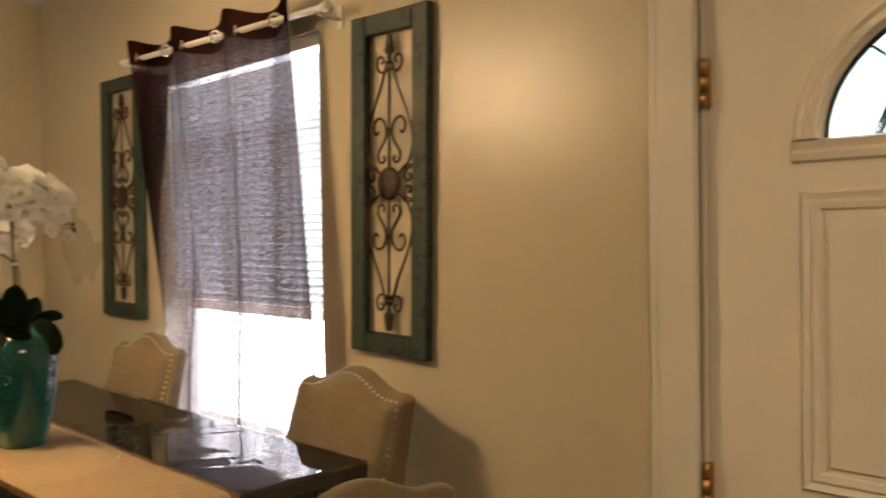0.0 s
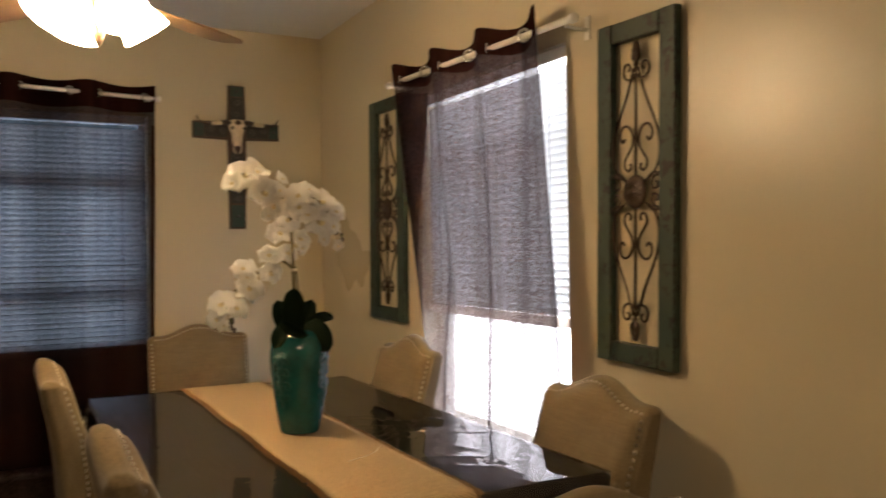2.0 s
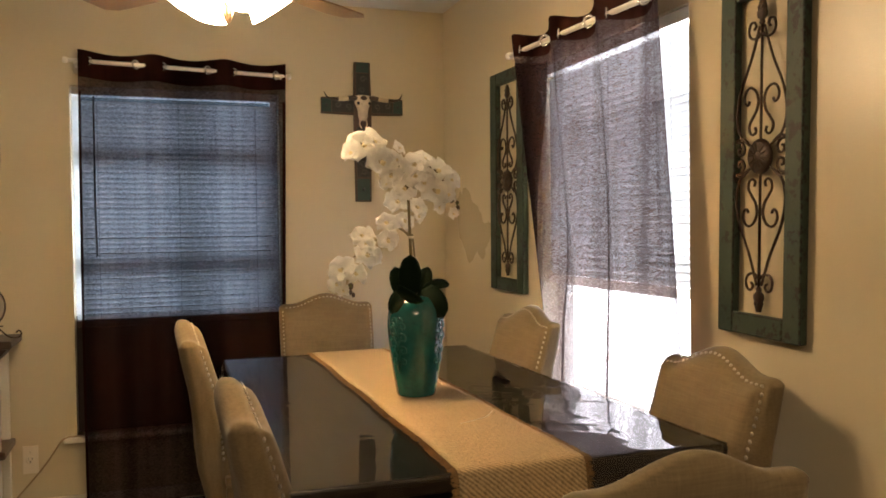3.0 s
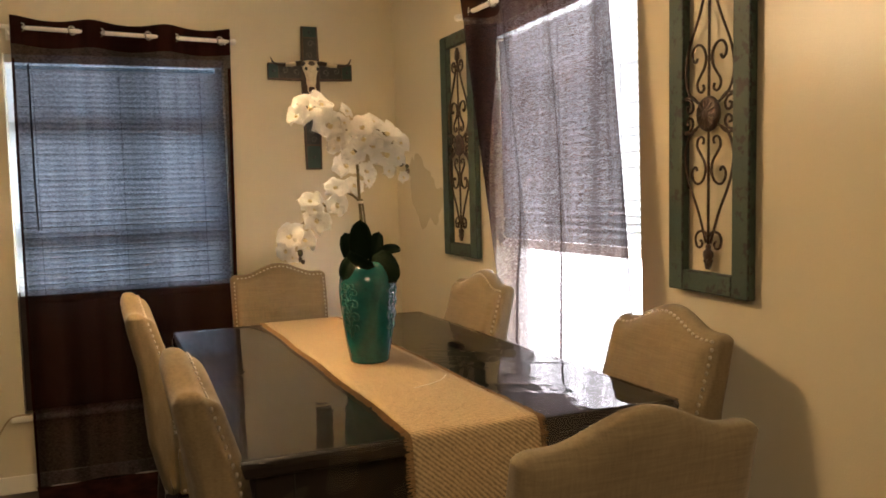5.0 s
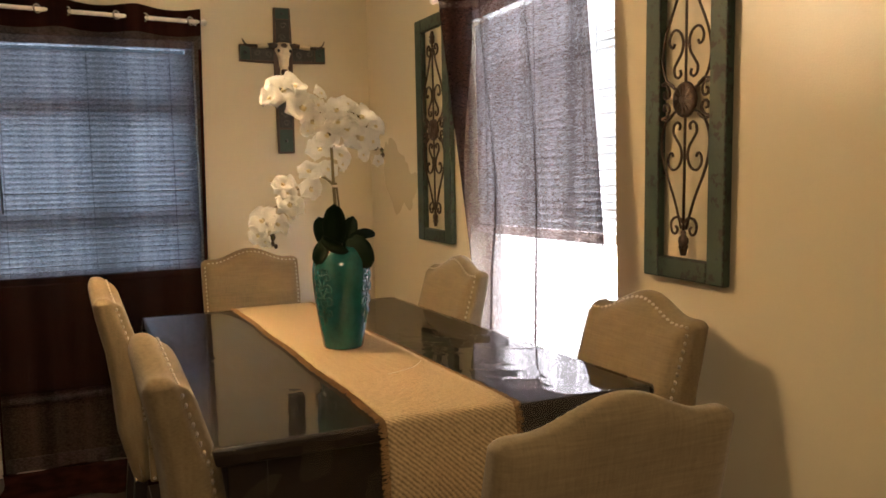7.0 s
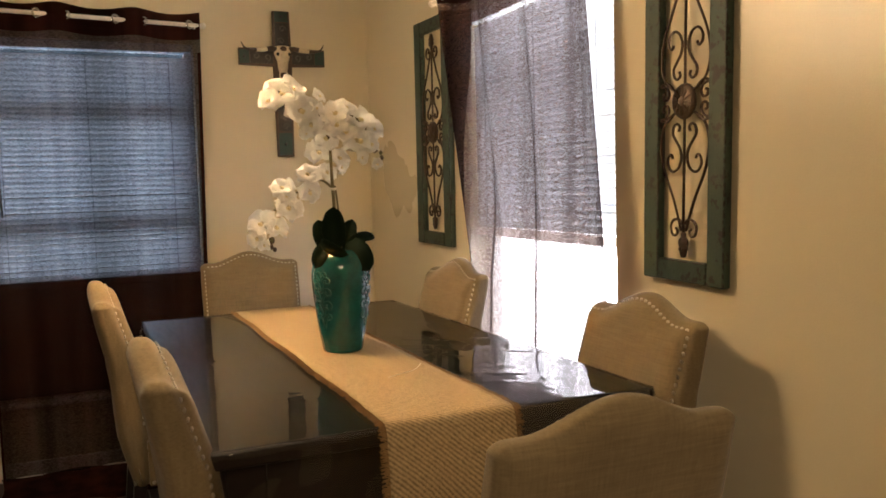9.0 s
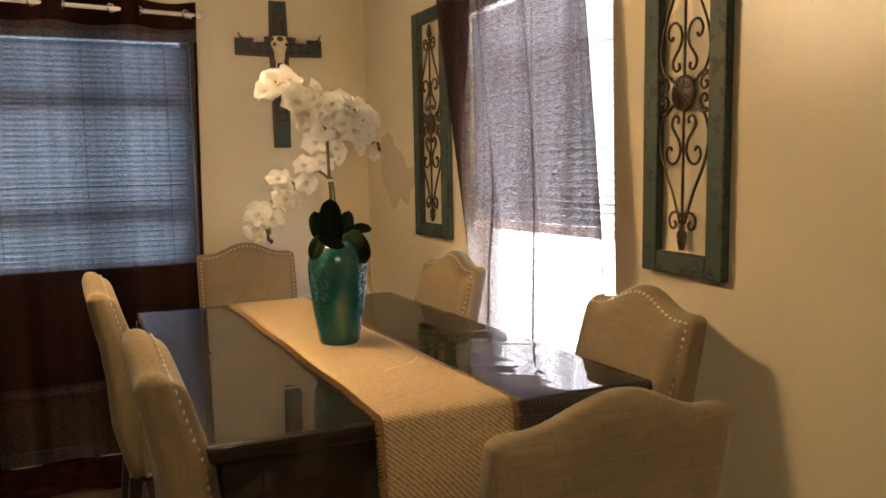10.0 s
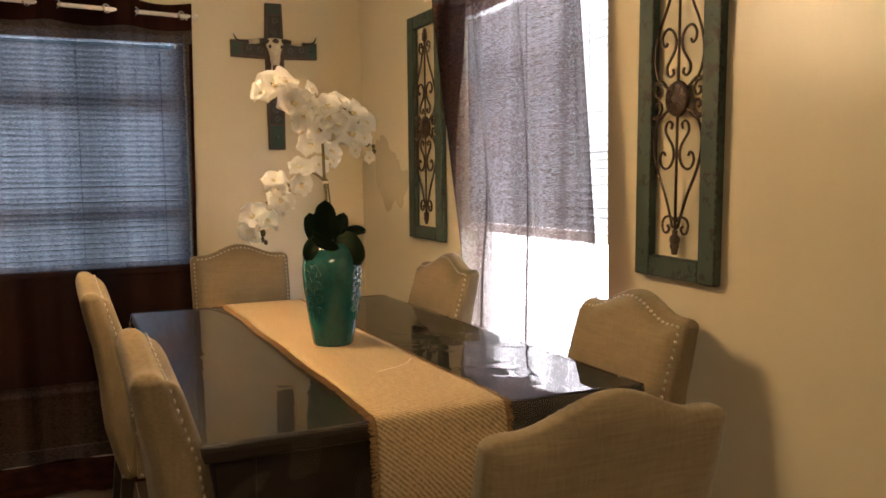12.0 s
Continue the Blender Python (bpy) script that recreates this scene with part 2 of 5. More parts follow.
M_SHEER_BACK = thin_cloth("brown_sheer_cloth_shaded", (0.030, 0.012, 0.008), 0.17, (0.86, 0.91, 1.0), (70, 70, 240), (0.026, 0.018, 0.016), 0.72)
M_HEM = thin_cloth("brown_hem_cloth", (0.022, 0.008, 0.006), 0.03, (0.9, 0.85, 0.85), (9, 9, 170))
M_SEAM = thin_cloth("brown_seam_cloth", (0.035, 0.014, 0.010), 0.09, (0.9, 0.80, 0.80), (9, 9, 170), (0.06, 0.035, 0.030))
M_ROD = mat("cream_curtain_rod", (0.80, 0.76, 0.68), rough=0.3, vary=0.04)
M_CHROME = mat("brushed_nickel", (0.62, 0.60, 0.57), rough=0.25, metal=1.0, vary=0.1, scale=60)
M_BOARD = mat("dark_window_board", (0.045, 0.028, 0.022), rough=0.7)
M_TEAL = mat("distressed_teal_paint", (0.021, 0.037, 0.026), rough=0.6, vary=0.3, scale=8, grain=0.12, fine=120, second=(0.010, 0.008, 0.007),
             edge=(0.555, 0.58), bump=0.5)
M_TEAL_EDGE = mat("worn_teal_edge", (0.021, 0.037, 0.029), rough=0.7, vary=0.3, scale=24, grain=0.12, fine=120, second=(0.006, 0.005, 0.004), edge=(0.46, 0.50), bump=0.7)
M_TEAL_PLATE = mat("teal_patina_plate", (0.018, 0.042, 0.036), rough=0.6, vary=0.3, scale=30, second=(0.025, 0.035, 0.03), edge=(0.52, 0.7))
M_IRON = mat("brown_wrought_iron", (0.040, 0.022, 0.014), rough=0.45, metal=0.4, vary=0.3, scale=40, second=(0.09, 0.045, 0.022), bump=0.5)
M_RUST = mat("rusty_brown_wood", (0.060, 0.032, 0.020), rough=0.6, vary=0.35, scale=25, stretch=(1, 1, 1))
M_TOOLED = mat("tooled_dark_leather", (0.020, 0.017, 0.015), rough=0.45, vary=0.4, scale=70, fine=55, bump=0.9, dist=0.006, second=(0.05, 0.045, 0.04), edge=(0.56, 0.64))
M_SCROLL = mat("worn_scroll_relief", (0.085, 0.08, 0.07), rough=0.55, vary=0.4, scale=50)
M_BONE = mat("bone_ceramic", (0.62, 0.52, 0.36), rough=0.5, vary=0.25, scale=45, second=(0.16, 0.10, 0.06), edge=(0.60, 0.7))
M_HORN = mat("dark_horn", (0.045, 0.028, 0.020), rough=0.4, vary=0.3, scale=60)
M_WOOD = mat("espresso_wood", (0.011, 0.006, 0.004), rough=0.34, vary=0.3, scale=6, grain=0.2, fine=60, bump=0.05, stretch=(10, 1, 10), coat=0.05)
M_VINYL = clear_sheet("clear_vinyl_cover", 1.62, 0.020, 0.03, 3, (1.0, 0.35, 1.0))
M_HEM_VINYL = mat("pale_vinyl_hem", (0.10, 0.09, 0.085), rough=0.25, vary=0.2, scale=30)
M_BURLAP = burlap("burlap_weave", (0.40, 0.295, 0.170))
M_FRINGE = mat("burlap_yarn", (0.24, 0.145, 0.065), rough=0.95, vary=0.3, scale=60)
M_LINEN = linen("beige_linen", (0.188, 0.142, 0.082))
M_NAIL = mat("pewter_nailhead", (0.45, 0.40, 0.33), rough=0.33, metal=1.0)
M_GLAZE = mat("teal_glaze", (0.010, 0.105, 0.100), rough=0.12, vary=0.25, scale=14, grain=0.08, fine=60, coat=0.5, bump=0.05, second=(0.007, 0.065, 0.070), edge=(0.45, 0.75))
M_GLAZE_LIGHT = mat("pale_teal_glaze", (0.014, 0.105, 0.095), rough=0.12, vary=0.4, scale=60, coat=0.5)
M_PETAL = translucent("white_silk_petal", (0.98, 0.96, 0.91), 0.45, 0.8)
M_LIP = mat("cream_lip", (0.80, 0.70, 0.44), rough=0.7)
M_BUD = mat("dark_bud", (0.06, 0.035, 0.02), rough=0.6, second=(0.09, 0.10, 0.03))
M_STEM = mat("olive_stem", (0.14, 0.11, 0.045), rough=0.6, vary=0.3, scale=40)
M_TIE = mat("cream_tie", (0.7, 0.62, 0.48), rough=0.7)
M_LEAF = mat("dark_green_leaf", (0.004, 0.011, 0.004), rough=0.8, spec=0.12, vary=0.3, scale=12, stretch=(1, 1, 1))
M_BLADE = mat("oak_fan_blade", (0.20, 0.115, 0.055), rough=0.4, vary=0.25, scale=8, stretch=(1, 12, 1))
M_BRONZE = mat("fan_bronze", (0.20, 0.13, 0.08), rough=0.35, metal=0.8)
M_SHADE = glowing("lit_frosted_glass", (1.0, 0.73, 0.42), 114)
M_BULB = glowing("lit_bulb", (1.0, 0.73, 0.42), 114)
M_PLATE = mat("outlet_plastic", (0.74, 0.68, 0.58), rough=0.35, vary=0.04)
M_DARK = mat("dark_slot", (0.02, 0.02, 0.02), rough=0.8)
M_CABLE = mat("tan_cable", (0.34, 0.25, 0.15), rough=0.6)
M_WHITE_WOOD = mat("white_painted_wood", (0.70, 0.66, 0.58), rough=0.5, vary=0.1)
M_SHELF = mat("dark_shelf_wood", (0.05, 0.03, 0.02), rough=0.45, vary=0.3, scale=8, stretch=(1, 8, 8))
M_DISH = mat("grey_glazed_plate", (0.34, 0.32, 0.27), rough=0.2, vary=0.2, scale=30)
M_TWIG = mat("grapevine_twig", (0.06, 0.045, 0.04), rough=0.85, vary=0.4, scale=60)
M_CARD = mat("olive_card", (0.20, 0.18, 0.06), rough=0.7)
M_CARD_BAR = mat("brown_card_ink", (0.16, 0.10, 0.04), rough=0.7)
M_YARD = mat("pale_yard", (0.42, 0.42, 0.36), rough=0.95, vary=0.25, scale=1.5)

# ---------------------------------------------------------------- mesh helpers


def part(name, bm, material, parent=None, label="", smooth=False, bevel=0.0, segs=2):
    me = bpy.data.meshes.new(name)
    bmesh.ops.recalc_face_normals(bm, faces=bm.faces[:])
    bm.to_mesh(me)
    bm.free()
    me.materials.append(material)
    if smooth:
        me.polygons.foreach_set("use_smooth", [True] * len(me.polygons))
    ob = new(name, me)
    if parent:
        ob.parent = parent
    if bevel:
        b = ob.modifiers.new("soft_edge", "BEVEL")
        b.width, b.segments, b.limit_method, b.angle_limit = bevel, segs, "ANGLE", radians(40)
    if label:
        ob["label"] = label
    return ob


def share(name, ob, parent, m):
    """Another object on the same mesh."""
    o = new(name, ob.data)
    o.parent, o.matrix_basis = parent, m
    return o


def thing(name, m, label, category, group="", kind=""):
    ob = new(name)
    ob.matrix_basis = m
    ob.empty_display_size = 0.1
    return tagged(ob, label, category, group, kind)


def box(bm, x0, x1, y0, y1, z0, z1):
    vs = [bm.verts.new((x, y, z)) for x in (x0, x1) for y in (y0, y1) for z in (z0, z1)]
    for f in ((0, 1, 3, 2), (4, 6, 7, 5), (0, 4, 5, 1), (2, 3, 7, 6), (0, 2, 6, 4), (1, 5, 7, 3)):
        bm.faces.new([vs[i] for i in f])
    return vs


def boxed(*b):
    bm = bmesh.new()
    box(bm, *b)
    return bm


def tube(bm, pts, r, n=6, closed=False, taper=None):
    pts = [Vector(p) for p in pts]
    rings, ref = [], None
    for i, p in enumerate(pts):
        a = pts[i - 1] if i or closed else p
        b = pts[(i + 1) % len(pts)] if i < len(pts) - 1 or closed else p
        d = (b - a).normalized()
        if ref is None:
            ref = d.orthogonal().normalized()
        ref = (ref - d * ref.dot(d)).normalized()
        side = d.cross(ref)
        rad = r * (taper(i / max(1, len(pts) - 1)) if taper else 1)
        rings.append([bm.verts.new(p + rad * (math.cos(k * math.tau / n) * ref + math.sin(k * math.tau / n) * side)) for k in range(n)])
    for a, b in zip(rings, rings[1:] + (rings[:1] if closed else [])):
        for k in range(n):
            bm.faces.new((a[k], a[(k + 1) % n], b[(k + 1) % n], b[k]))
    if not closed:
        bm.faces.new(rings[0][::-1]), bm.faces.new(rings[-1])
    return bm


def lathe(bm, profile, n=32, at=(0, 0, 0), caps=True):
    rings = [[bm.verts.new((at[0] + r * math.cos(k * math.tau / n), at[1] + r * math.sin(k * math.tau / n), at[2] + z)) for k in range(n)] for r, z in profile]
    for a, b in zip(rings, rings[1:]):
        for k in range(n):
            bm.faces.new((a[k], a[(k + 1) % n], b[(k + 1) % n], b[k]))
    if caps:
        bm.faces.new(rings[0][::-1]), bm.faces.new(rings[-1])
    return bm


def ball(bm, at, r, squash=(1, 1, 1), u=10, v=6):
    m = Matrix.Translation(at) @ Matrix.Diagonal((*squash, 1))
    bmesh.ops.create_uvsphere(bm, u_segments=u, v_segments=v, radius=r, matrix=m)
    return bm


def sheet(bm, rows):
    """A grid of quads through rows of points."""
    vs = [[bm.verts.new(p) for p in row] for row in rows]
    for a, b in zip(vs, vs[1:]):
        for k in range(len(a) - 1):
            bm.faces.new((a[k], a[k + 1], b[k + 1], b[k]))
    return bm


def smoothstep(a, b, x):
    t = min(1, max(0, (x - a) / (b - a)))
    return t * t * (3 - 2 * t)

# ---------------------------------------------------------------- room shell
ROOM_X, ROOM_Y, CEIL_Z, WT = -4.2, -9.4, 2.74, 0.15
W1 = (-2.050, -0.978, 0.40, 2.225)      # back window: x0, x1, sill, head
W2 = (1.335, 2.425, 0.40, 2.175)      # side window: -y0, -y1, sill, head
DOOR = (3.765, 4.815, 0.0, 2.055)     # doorway in the side wall: -y0, -y1


def wall_cells(bm, place, s0, s1, holes):
    """Wall boxes between s0 and s1 with the holes left open; place lays (s, depth, z) into the room."""
    us = sorted({s0, s1, *[h[0] for h in holes], *[h[1] for h in holes]})
    for a, b in zip(us, us[1:]):
        cuts = sorted([(h[2], h[3]) for h in holes if h[0] <= a and b <= h[1]])
        z = 0.0
        for lo, hi in cuts + [(CEIL_Z, CEIL_Z)]:
            if lo > z:
                p, q = place(a, 0, z), place(b, WT, lo)
                box(bm, *[v for k in range(3) for v in sorted((p[k], q[k]))])
            z = hi


bm = bmesh.new()
wall_cells(bm, lambda s, d, z: (s, d, z), ROOM_X, WT, [W1])
wall_back = tagged(part("wall_back", bm, M_WALL), "tan painted wall with a window opening", "wall", kind="structure")
bm = bmesh.new()
wall_cells(bm, lambda s, d, z: (d, -s, z), 0.0, -ROOM_Y, [W2, DOOR])
wall_side = tagged(part("wall_side", bm, M_WALL), "tan painted wall with a window and a doorway", "wall", kind="structure")
tagged(part("wall_far_side", boxed(ROOM_X - WT, ROOM_X, ROOM_Y, WT, 0, CEIL_Z), M_WALL), "plain tan painted wall", "wall", kind="structure")
tagged(part("wall_front", boxed(ROOM_X - WT, WT, ROOM_Y - WT, ROOM_Y, 0, CEIL_Z), M_WALL), "plain tan painted wall", "wall", kind="structure")
tagged(part("ceiling", boxed(ROOM_X - WT, WT, ROOM_Y - WT, WT, CEIL_Z, CEIL_Z + 0.12), M_CEIL), "white textured ceiling", "ceiling", kind="structure")
floor = tagged(part("floor", boxed(ROOM_X - WT, WT, ROOM_Y - WT, WT, -0.1, -0.006), M_GROUT), "tan tiled floor with grey joints", "floor", kind="structure")
tagged(part("ground", boxed(-60, 60, -60, 60, -0.5, -0.4), M_YARD), "pale yard outside the windows", "ground", kind="structure")
for nm, b in (("baseboard_back", (ROOM_X, -0.012, -0.014, 0, 0, 0.09)), ("baseboard_side", (-0.014, 0, -3.645, 0, 0, 0.09))):
    tagged(part(nm, boxed(*b), M_TRIM, bevel=0.004), "cream painted baseboard", "baseboard", kind="structure")


# ---------------------------------------------------------------- windows with blinds
def window(name, to_room, s0, s1, sill, head, bottom, rails, label, board):
    """One window set into its wall; to_room maps (s, n, z), n counted from the wall's face into the room."""
    def pbox(s_a, s_b, n_a, n_b, z_a, z_b):
        p, q = to_room(s_a, n_a, z_a), to_room(s_b, n_b, z_b)
        return boxed(*[v for k in range(3) for v in sorted((p[k], q[k]))])

    win = thing(name, Matrix(), label, "window", kind="structure")
    d0, d1 = -0.135, -0.085
    part("window_frame", pbox(s0, s0 + 0.04, d0, d1, sill, head), M_VINYL_W, win, bevel=0.004)
    part("window_frame", pbox(s1 - 0.04, s1, d0, d1, sill, head), M_VINYL_W, win, bevel=0.004)
    part("window_frame", pbox(s0 + 0.04, s1 - 0.04, d0, d1, head - 0.04, head), M_VINYL_W, win, bevel=0.004)
    part("window_frame", pbox(s0 + 0.04, s1 - 0.04, d0, d1, sill, sill + 0.04), M_VINYL_W, win, bevel=0.004)
    zs = [sill + 0.04, *rails, head - 0.04]
    rail_h = 0.036 if board else 0.018
    for z in rails:
        part("sash_rail", pbox(s0 + 0.04, s1 - 0.04, d0 + 0.005, d1 - 0.005, z - rail_h, z + rail_h), M_RAIL if board else M_VINYL_W, win, "sash rail", bevel=0.003)
    for a, b in zip(zs, zs[1:]):
        pane = part("pane", sheet(bmesh.new(), [[to_room(s, -0.110, z) for s in (s0 + 0.04, s1 - 0.04)] for z in (a, b)]), M_GLASS, win, "clear glass pane")
        pane.visible_shadow = False
    part("window_sill", pbox(s0 - 0.06, s1 + 0.06, -0.08, 0.055, sill - 0.028, sill), M_TRIM, win, "cream painted sill", bevel=0.008)
    # dark board added to block light in the lower window, not a known part
    if board:
        part("shutter_board", pbox(s0 + 0.002, s1 - 0.002, -0.083, -0.070, sill + 0.002, bottom + 0.02), M_BOARD, win, "dark board behind the lower glass")

    blind = thing("mini_blind", Matrix(), "raised white mini blind with thin level slats", "window blind", "window blinds")
    part("headrail", pbox(s0 + 0.006, s1 - 0.006, -0.06, -0.012, head - 0.045, head - 0.003), M_HEAD, blind, "white headrail", bevel=0.004)
    part("bottom_rail", pbox(s0 + 0.010, s1 - 0.010, -0.055, -0.025, bottom - 0.036, bottom), M_RAIL if board else M_RAIL_SUN, blind, "bottom rail of the blind", bevel=0.004)
    rnd = random.Random(len(name))
    pitch, w = 0.0268, 0.0145 if board else 0.0162
    count = int((head - 0.06 - bottom) / pitch)
    bm = bmesh.new()
    tilt = radians(64 if board else 79)
    rows = []
    for k in range(5):
        f = -1 + k / 2
        n, z = f * w * math.cos(tilt), f * w * math.sin(tilt)
        bow = 0.0016 * (1 - f * f)
        rows.append([to_room(s, n + bow * math.sin(tilt), z - bow * math.cos(tilt)) for s in (s0 + 0.012, s1 - 0.012)])
    base = to_room(0, 0, 0)
    sheet(bm, rows)
    me = bpy.data.meshes.new("slat")
    bm.to_mesh(me)
    bm.free()
    me.materials.append(M_SLAT if board else M_SLAT_SUN)
    me.polygons.foreach_set("use_smooth", [True] * len(me.polygons))
    for i in range(count):
        z = bottom + 0.016 + i * pitch
        o = new("slat", me)
        o.parent = blind
        off = Vector(to_room(0, -0.038, z)) - Vector(base)
        # the lowest slats of the sunny blind are opened to imitate window glare
        glare_tilt = 0 if board else radians(16) * smoothstep(9, 0, i)
        axis = Vector(to_room(1, 0, 0)) - Vector(base)
        o.matrix_basis = Matrix.Translation(off + Vector((0, 0, rnd.uniform(-0.0012, 0.0012)))) @ Matrix.Rotation(glare_tilt, 4, axis)
    cw = 0.0015 if board else 0.0006
    for f in (0.12, 0.5, 0.88):
        s = s0 + f * (s1 - s0)
        part("cord", pbox(s - cw, s + cw, -0.0215, -0.0195, bottom, head - 0.045), M_CORD if board else M_SLAT_SUN, blind, "ladder cord")
    return win, blind


to_back = lambda s, n, z: (s, -n, z)
to_side = lambda s, n, z: (-n, -s, z)
win_back, blind_back = window("window_back", to_back, *W1, 0.998, (1.281, 1.863), "tall white window with a raised blind", True)
win_side, blind_side = window("window_side", to_side, *W2, 1.250, (1.31, 1.86), "tall white window with bright daylight behind a blind", False)
bm = bmesh.new()
tube(bm, [(-1.935, -0.016, 2.17), (-1.937, -0.018, 1.6), (-1.933, -0.018, 1.335)], 0.005, 6)
part("tilt_wand", bm, M_LEAD, blind_back, "dark tilt wand", smooth=True)


# ---------------------------------------------------------------- curtains on rods
def curtain(name, to_room, s_top, s_mid, s_low, z_top, slope, seen_from, period, rod_ends, rod_z, seed, label, seam=0.0, scallop=0.005):
    """A sheer panel on grommets. s_top, s_mid, s_low: its edges at the rod, at 1.1 m and at the floor."""
    rnd = random.Random(seed)
    cur = thing(name, Matrix(), label, "curtain", "sheer curtains")
    ph = [rnd.uniform(0, math.tau) for _ in range(6)]

    def edge(z):
        f = (z_top - z) / (z_top - 1.1)
        if f <= 1:
            return [a + (b - a) * f for a, b in zip(s_top, s_mid)]
        g = (1.1 - z) / 1.1
        return [a + (b - a) * g for a, b in zip(s_mid, s_low)]

    def point(u, z):
        e0, e1 = edge(z)
        s_ref = s_top[0] + u * (s_top[1] - s_top[0])
        f = min(1, max(0, (z_top - z) / (z_top - 0.1)))
        c = math.cos((s_ref - seen_from) / period * math.tau)
        amp = 0.030 * (1 - 0.45 * f)
        fold = 0.006 * f * math.sin(u * 31 + ph[0] + 1.5 * z) + 0.008 * f * math.sin(u * 17 + ph[1] - 0.8 * z)
        n = 0.090 - amp * (c + 0.28) + fold
        s = e0 + u * (e1 - e0) + 0.010 * f * math.sin(u * 23 + ph[2] + z) + 0.016 * math.sin((s_ref - seen_from) / period * math.tau) * (1 - 0.5 * f)
        lift = scallop * (1 - f) ** 8 * (0.3 - c) + slope * u
        return to_room(s, max(0.012, n), z + lift * (1 if z > z_top - 0.4 else max(0, (z - 1) / (z_top - 1.4))))

    nu, zs = 150, [z_top - k * 0.018 for k in range(8)] + [z_top - 0.144 - k * (z_top - 0.18) / 36 for k in range(1, 37)]
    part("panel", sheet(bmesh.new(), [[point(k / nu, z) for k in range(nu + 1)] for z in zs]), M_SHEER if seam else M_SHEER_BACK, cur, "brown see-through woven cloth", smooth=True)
    off = Vector(to_room(0, 0.0022, 0)) - Vector(to_room(0, 0, 0))
    hz = [z_top - k * 0.0136 for k in range(8 if seam else 11)]
    part("header", sheet(bmesh.new(), [[Vector(point(k / nu, z)) + off for k in range(nu + 1)] for z in hz]), M_HEM, cur, "doubled dark brown header", smooth=True)
    for u0, u1 in ((0.0, 0.018), (0.9965 if seam else 0.982, 1.0)):
        part("side_hem", sheet(bmesh.new(), [[Vector(point(u0 + (u1 - u0) * k / 4, z)) + off for k in range(5)] for z in zs[8:]]), M_HEM, cur, "folded side hem", smooth=True)
    pool_rows = []
    for k in range(9):
        f = k / 8
        pool_rows.append([to_room(s_low[0] + u * (s_low[1] - s_low[0]) + 0.02 * math.sin(9 * u + 5 * f), 0.08 + 0.44 * f + 0.02 * math.sin(14 * u), 0.040 - 0.030 * smoothstep(0, 0.4, f) + 0.012 * abs(math.sin(11 * u + 4 * f)) * f) for u in [q / 60 for q in range(61)]])
    part("pooled_hem", sheet(bmesh.new(), pool_rows), M_HEM, cur, "cloth pooled on the floor", smooth=True)
    if seam:
        part("seam", sheet(bmesh.new(), [[Vector(point((seam - edge(z)[0]) / (edge(z)[1] - edge(z)[0]) + 0.011 * k / 3, z)) + off for k in range(4)] for z in zs[7:]]), M_SEAM, cur, "dark vertical seam", smooth=True)
        part("folded_edge", sheet(bmesh.new(), [[Vector(point(0.02 + ((1.515 - edge(z)[0]) / (edge(z)[1] - edge(z)[0]) - 0.02) * k / 16, z)) + 2 * off for k in range(17)] for z in zs[7:] if edge(z)[0] < 1.48]), M_SHEER, cur, "cloth folded back along the edge", smooth=True)
        part("tuck", sheet(bmesh.new(), [[Vector(point((1.688 + 0.012 * k / 4 - edge(z)[0]) / (edge(z)[1] - edge(z)[0]), z)) + off for k in range(5)] for z in zs[7:]]), M_SHEER, cur, "narrow tuck in the cloth", smooth=True)
    # rings where the cloth passes round the rod
    ring = None
    k = -2
    while True:
        s = seen_from + (k * 0.5 + (0.18 if k % 2 else -0.18 + 0.5) - 0.07) * period
        k += 1
        if s > s_top[1] - 0.008:
            break
        if s < s_top[0] + 0.012:
            continue
        u = (s - s_top[0]) / (s_top[1] - s_top[0])
        p = Vector(to_room(s, 0.094, rod_z(s)))
        along = Vector(to_room(1, 0, 0)) - Vector(to_room(0, 0, 0))
        out = Vector(to_room(0, 1, 0)) - Vector(to_room(0, 0, 0))
        face = (out * 0.8 + along * (0.6 if k % 2 else -0.6)).normalized()
        m = Matrix.Translation(p) @ face.to_track_quat("Z", "Y").to_matrix().to_4x4()
        if ring is None:
            bm = bmesh.new()
            tube(bm, [(0.021 * math.cos(a * math.tau / 20), 0.021 * math.sin(a * math.tau / 20), 0) for a in range(20)], 0.0052, 6, closed=True)
            ring = part("grommet", bm, M_CHROME, cur, "shiny nickel ring", smooth=True)
            ring.matrix_basis = m
        else:
            share("grommet", ring, cur, m)["label"] = "shiny nickel ring"
    # the rod is a thing of its own, with its brackets
    rod = thing("curtain_rod", Matrix(), "cream metal curtain rod on two wall brackets", "curtain rod", "curtain rods")
    bm = bmesh.new()
    tube(bm, [to_room(s, 0.090, rod_z(s)) for s in (rod_ends[0], rod_ends[1])], 0.0105, 12)
    part("rod", bm, M_ROD, rod, smooth=True, bevel=0.002)
    for s, e in ((rod_ends[0], 1), (rod_ends[1], -1)):
        bm = bmesh.new()
        lathe(bm, [(0.006, 0), (0.016, 0.003), (0.016, 0.02), (0.010, 0.026)], 14)
        fin = part("end_cap", bm, M_ROD, rod, "cream end cap", smooth=True)
        along = (Vector(to_room(-e, 0, 0)) - Vector(to_room(0, 0, 0)))
        fin.matrix_basis = Matrix.Translation(to_room(s, 0.090, rod_z(s))) @ along.to_track_quat("Z", "Y").to_matrix().to_4x4()
        q = s + e * 0.03
        bm = bmesh.new()
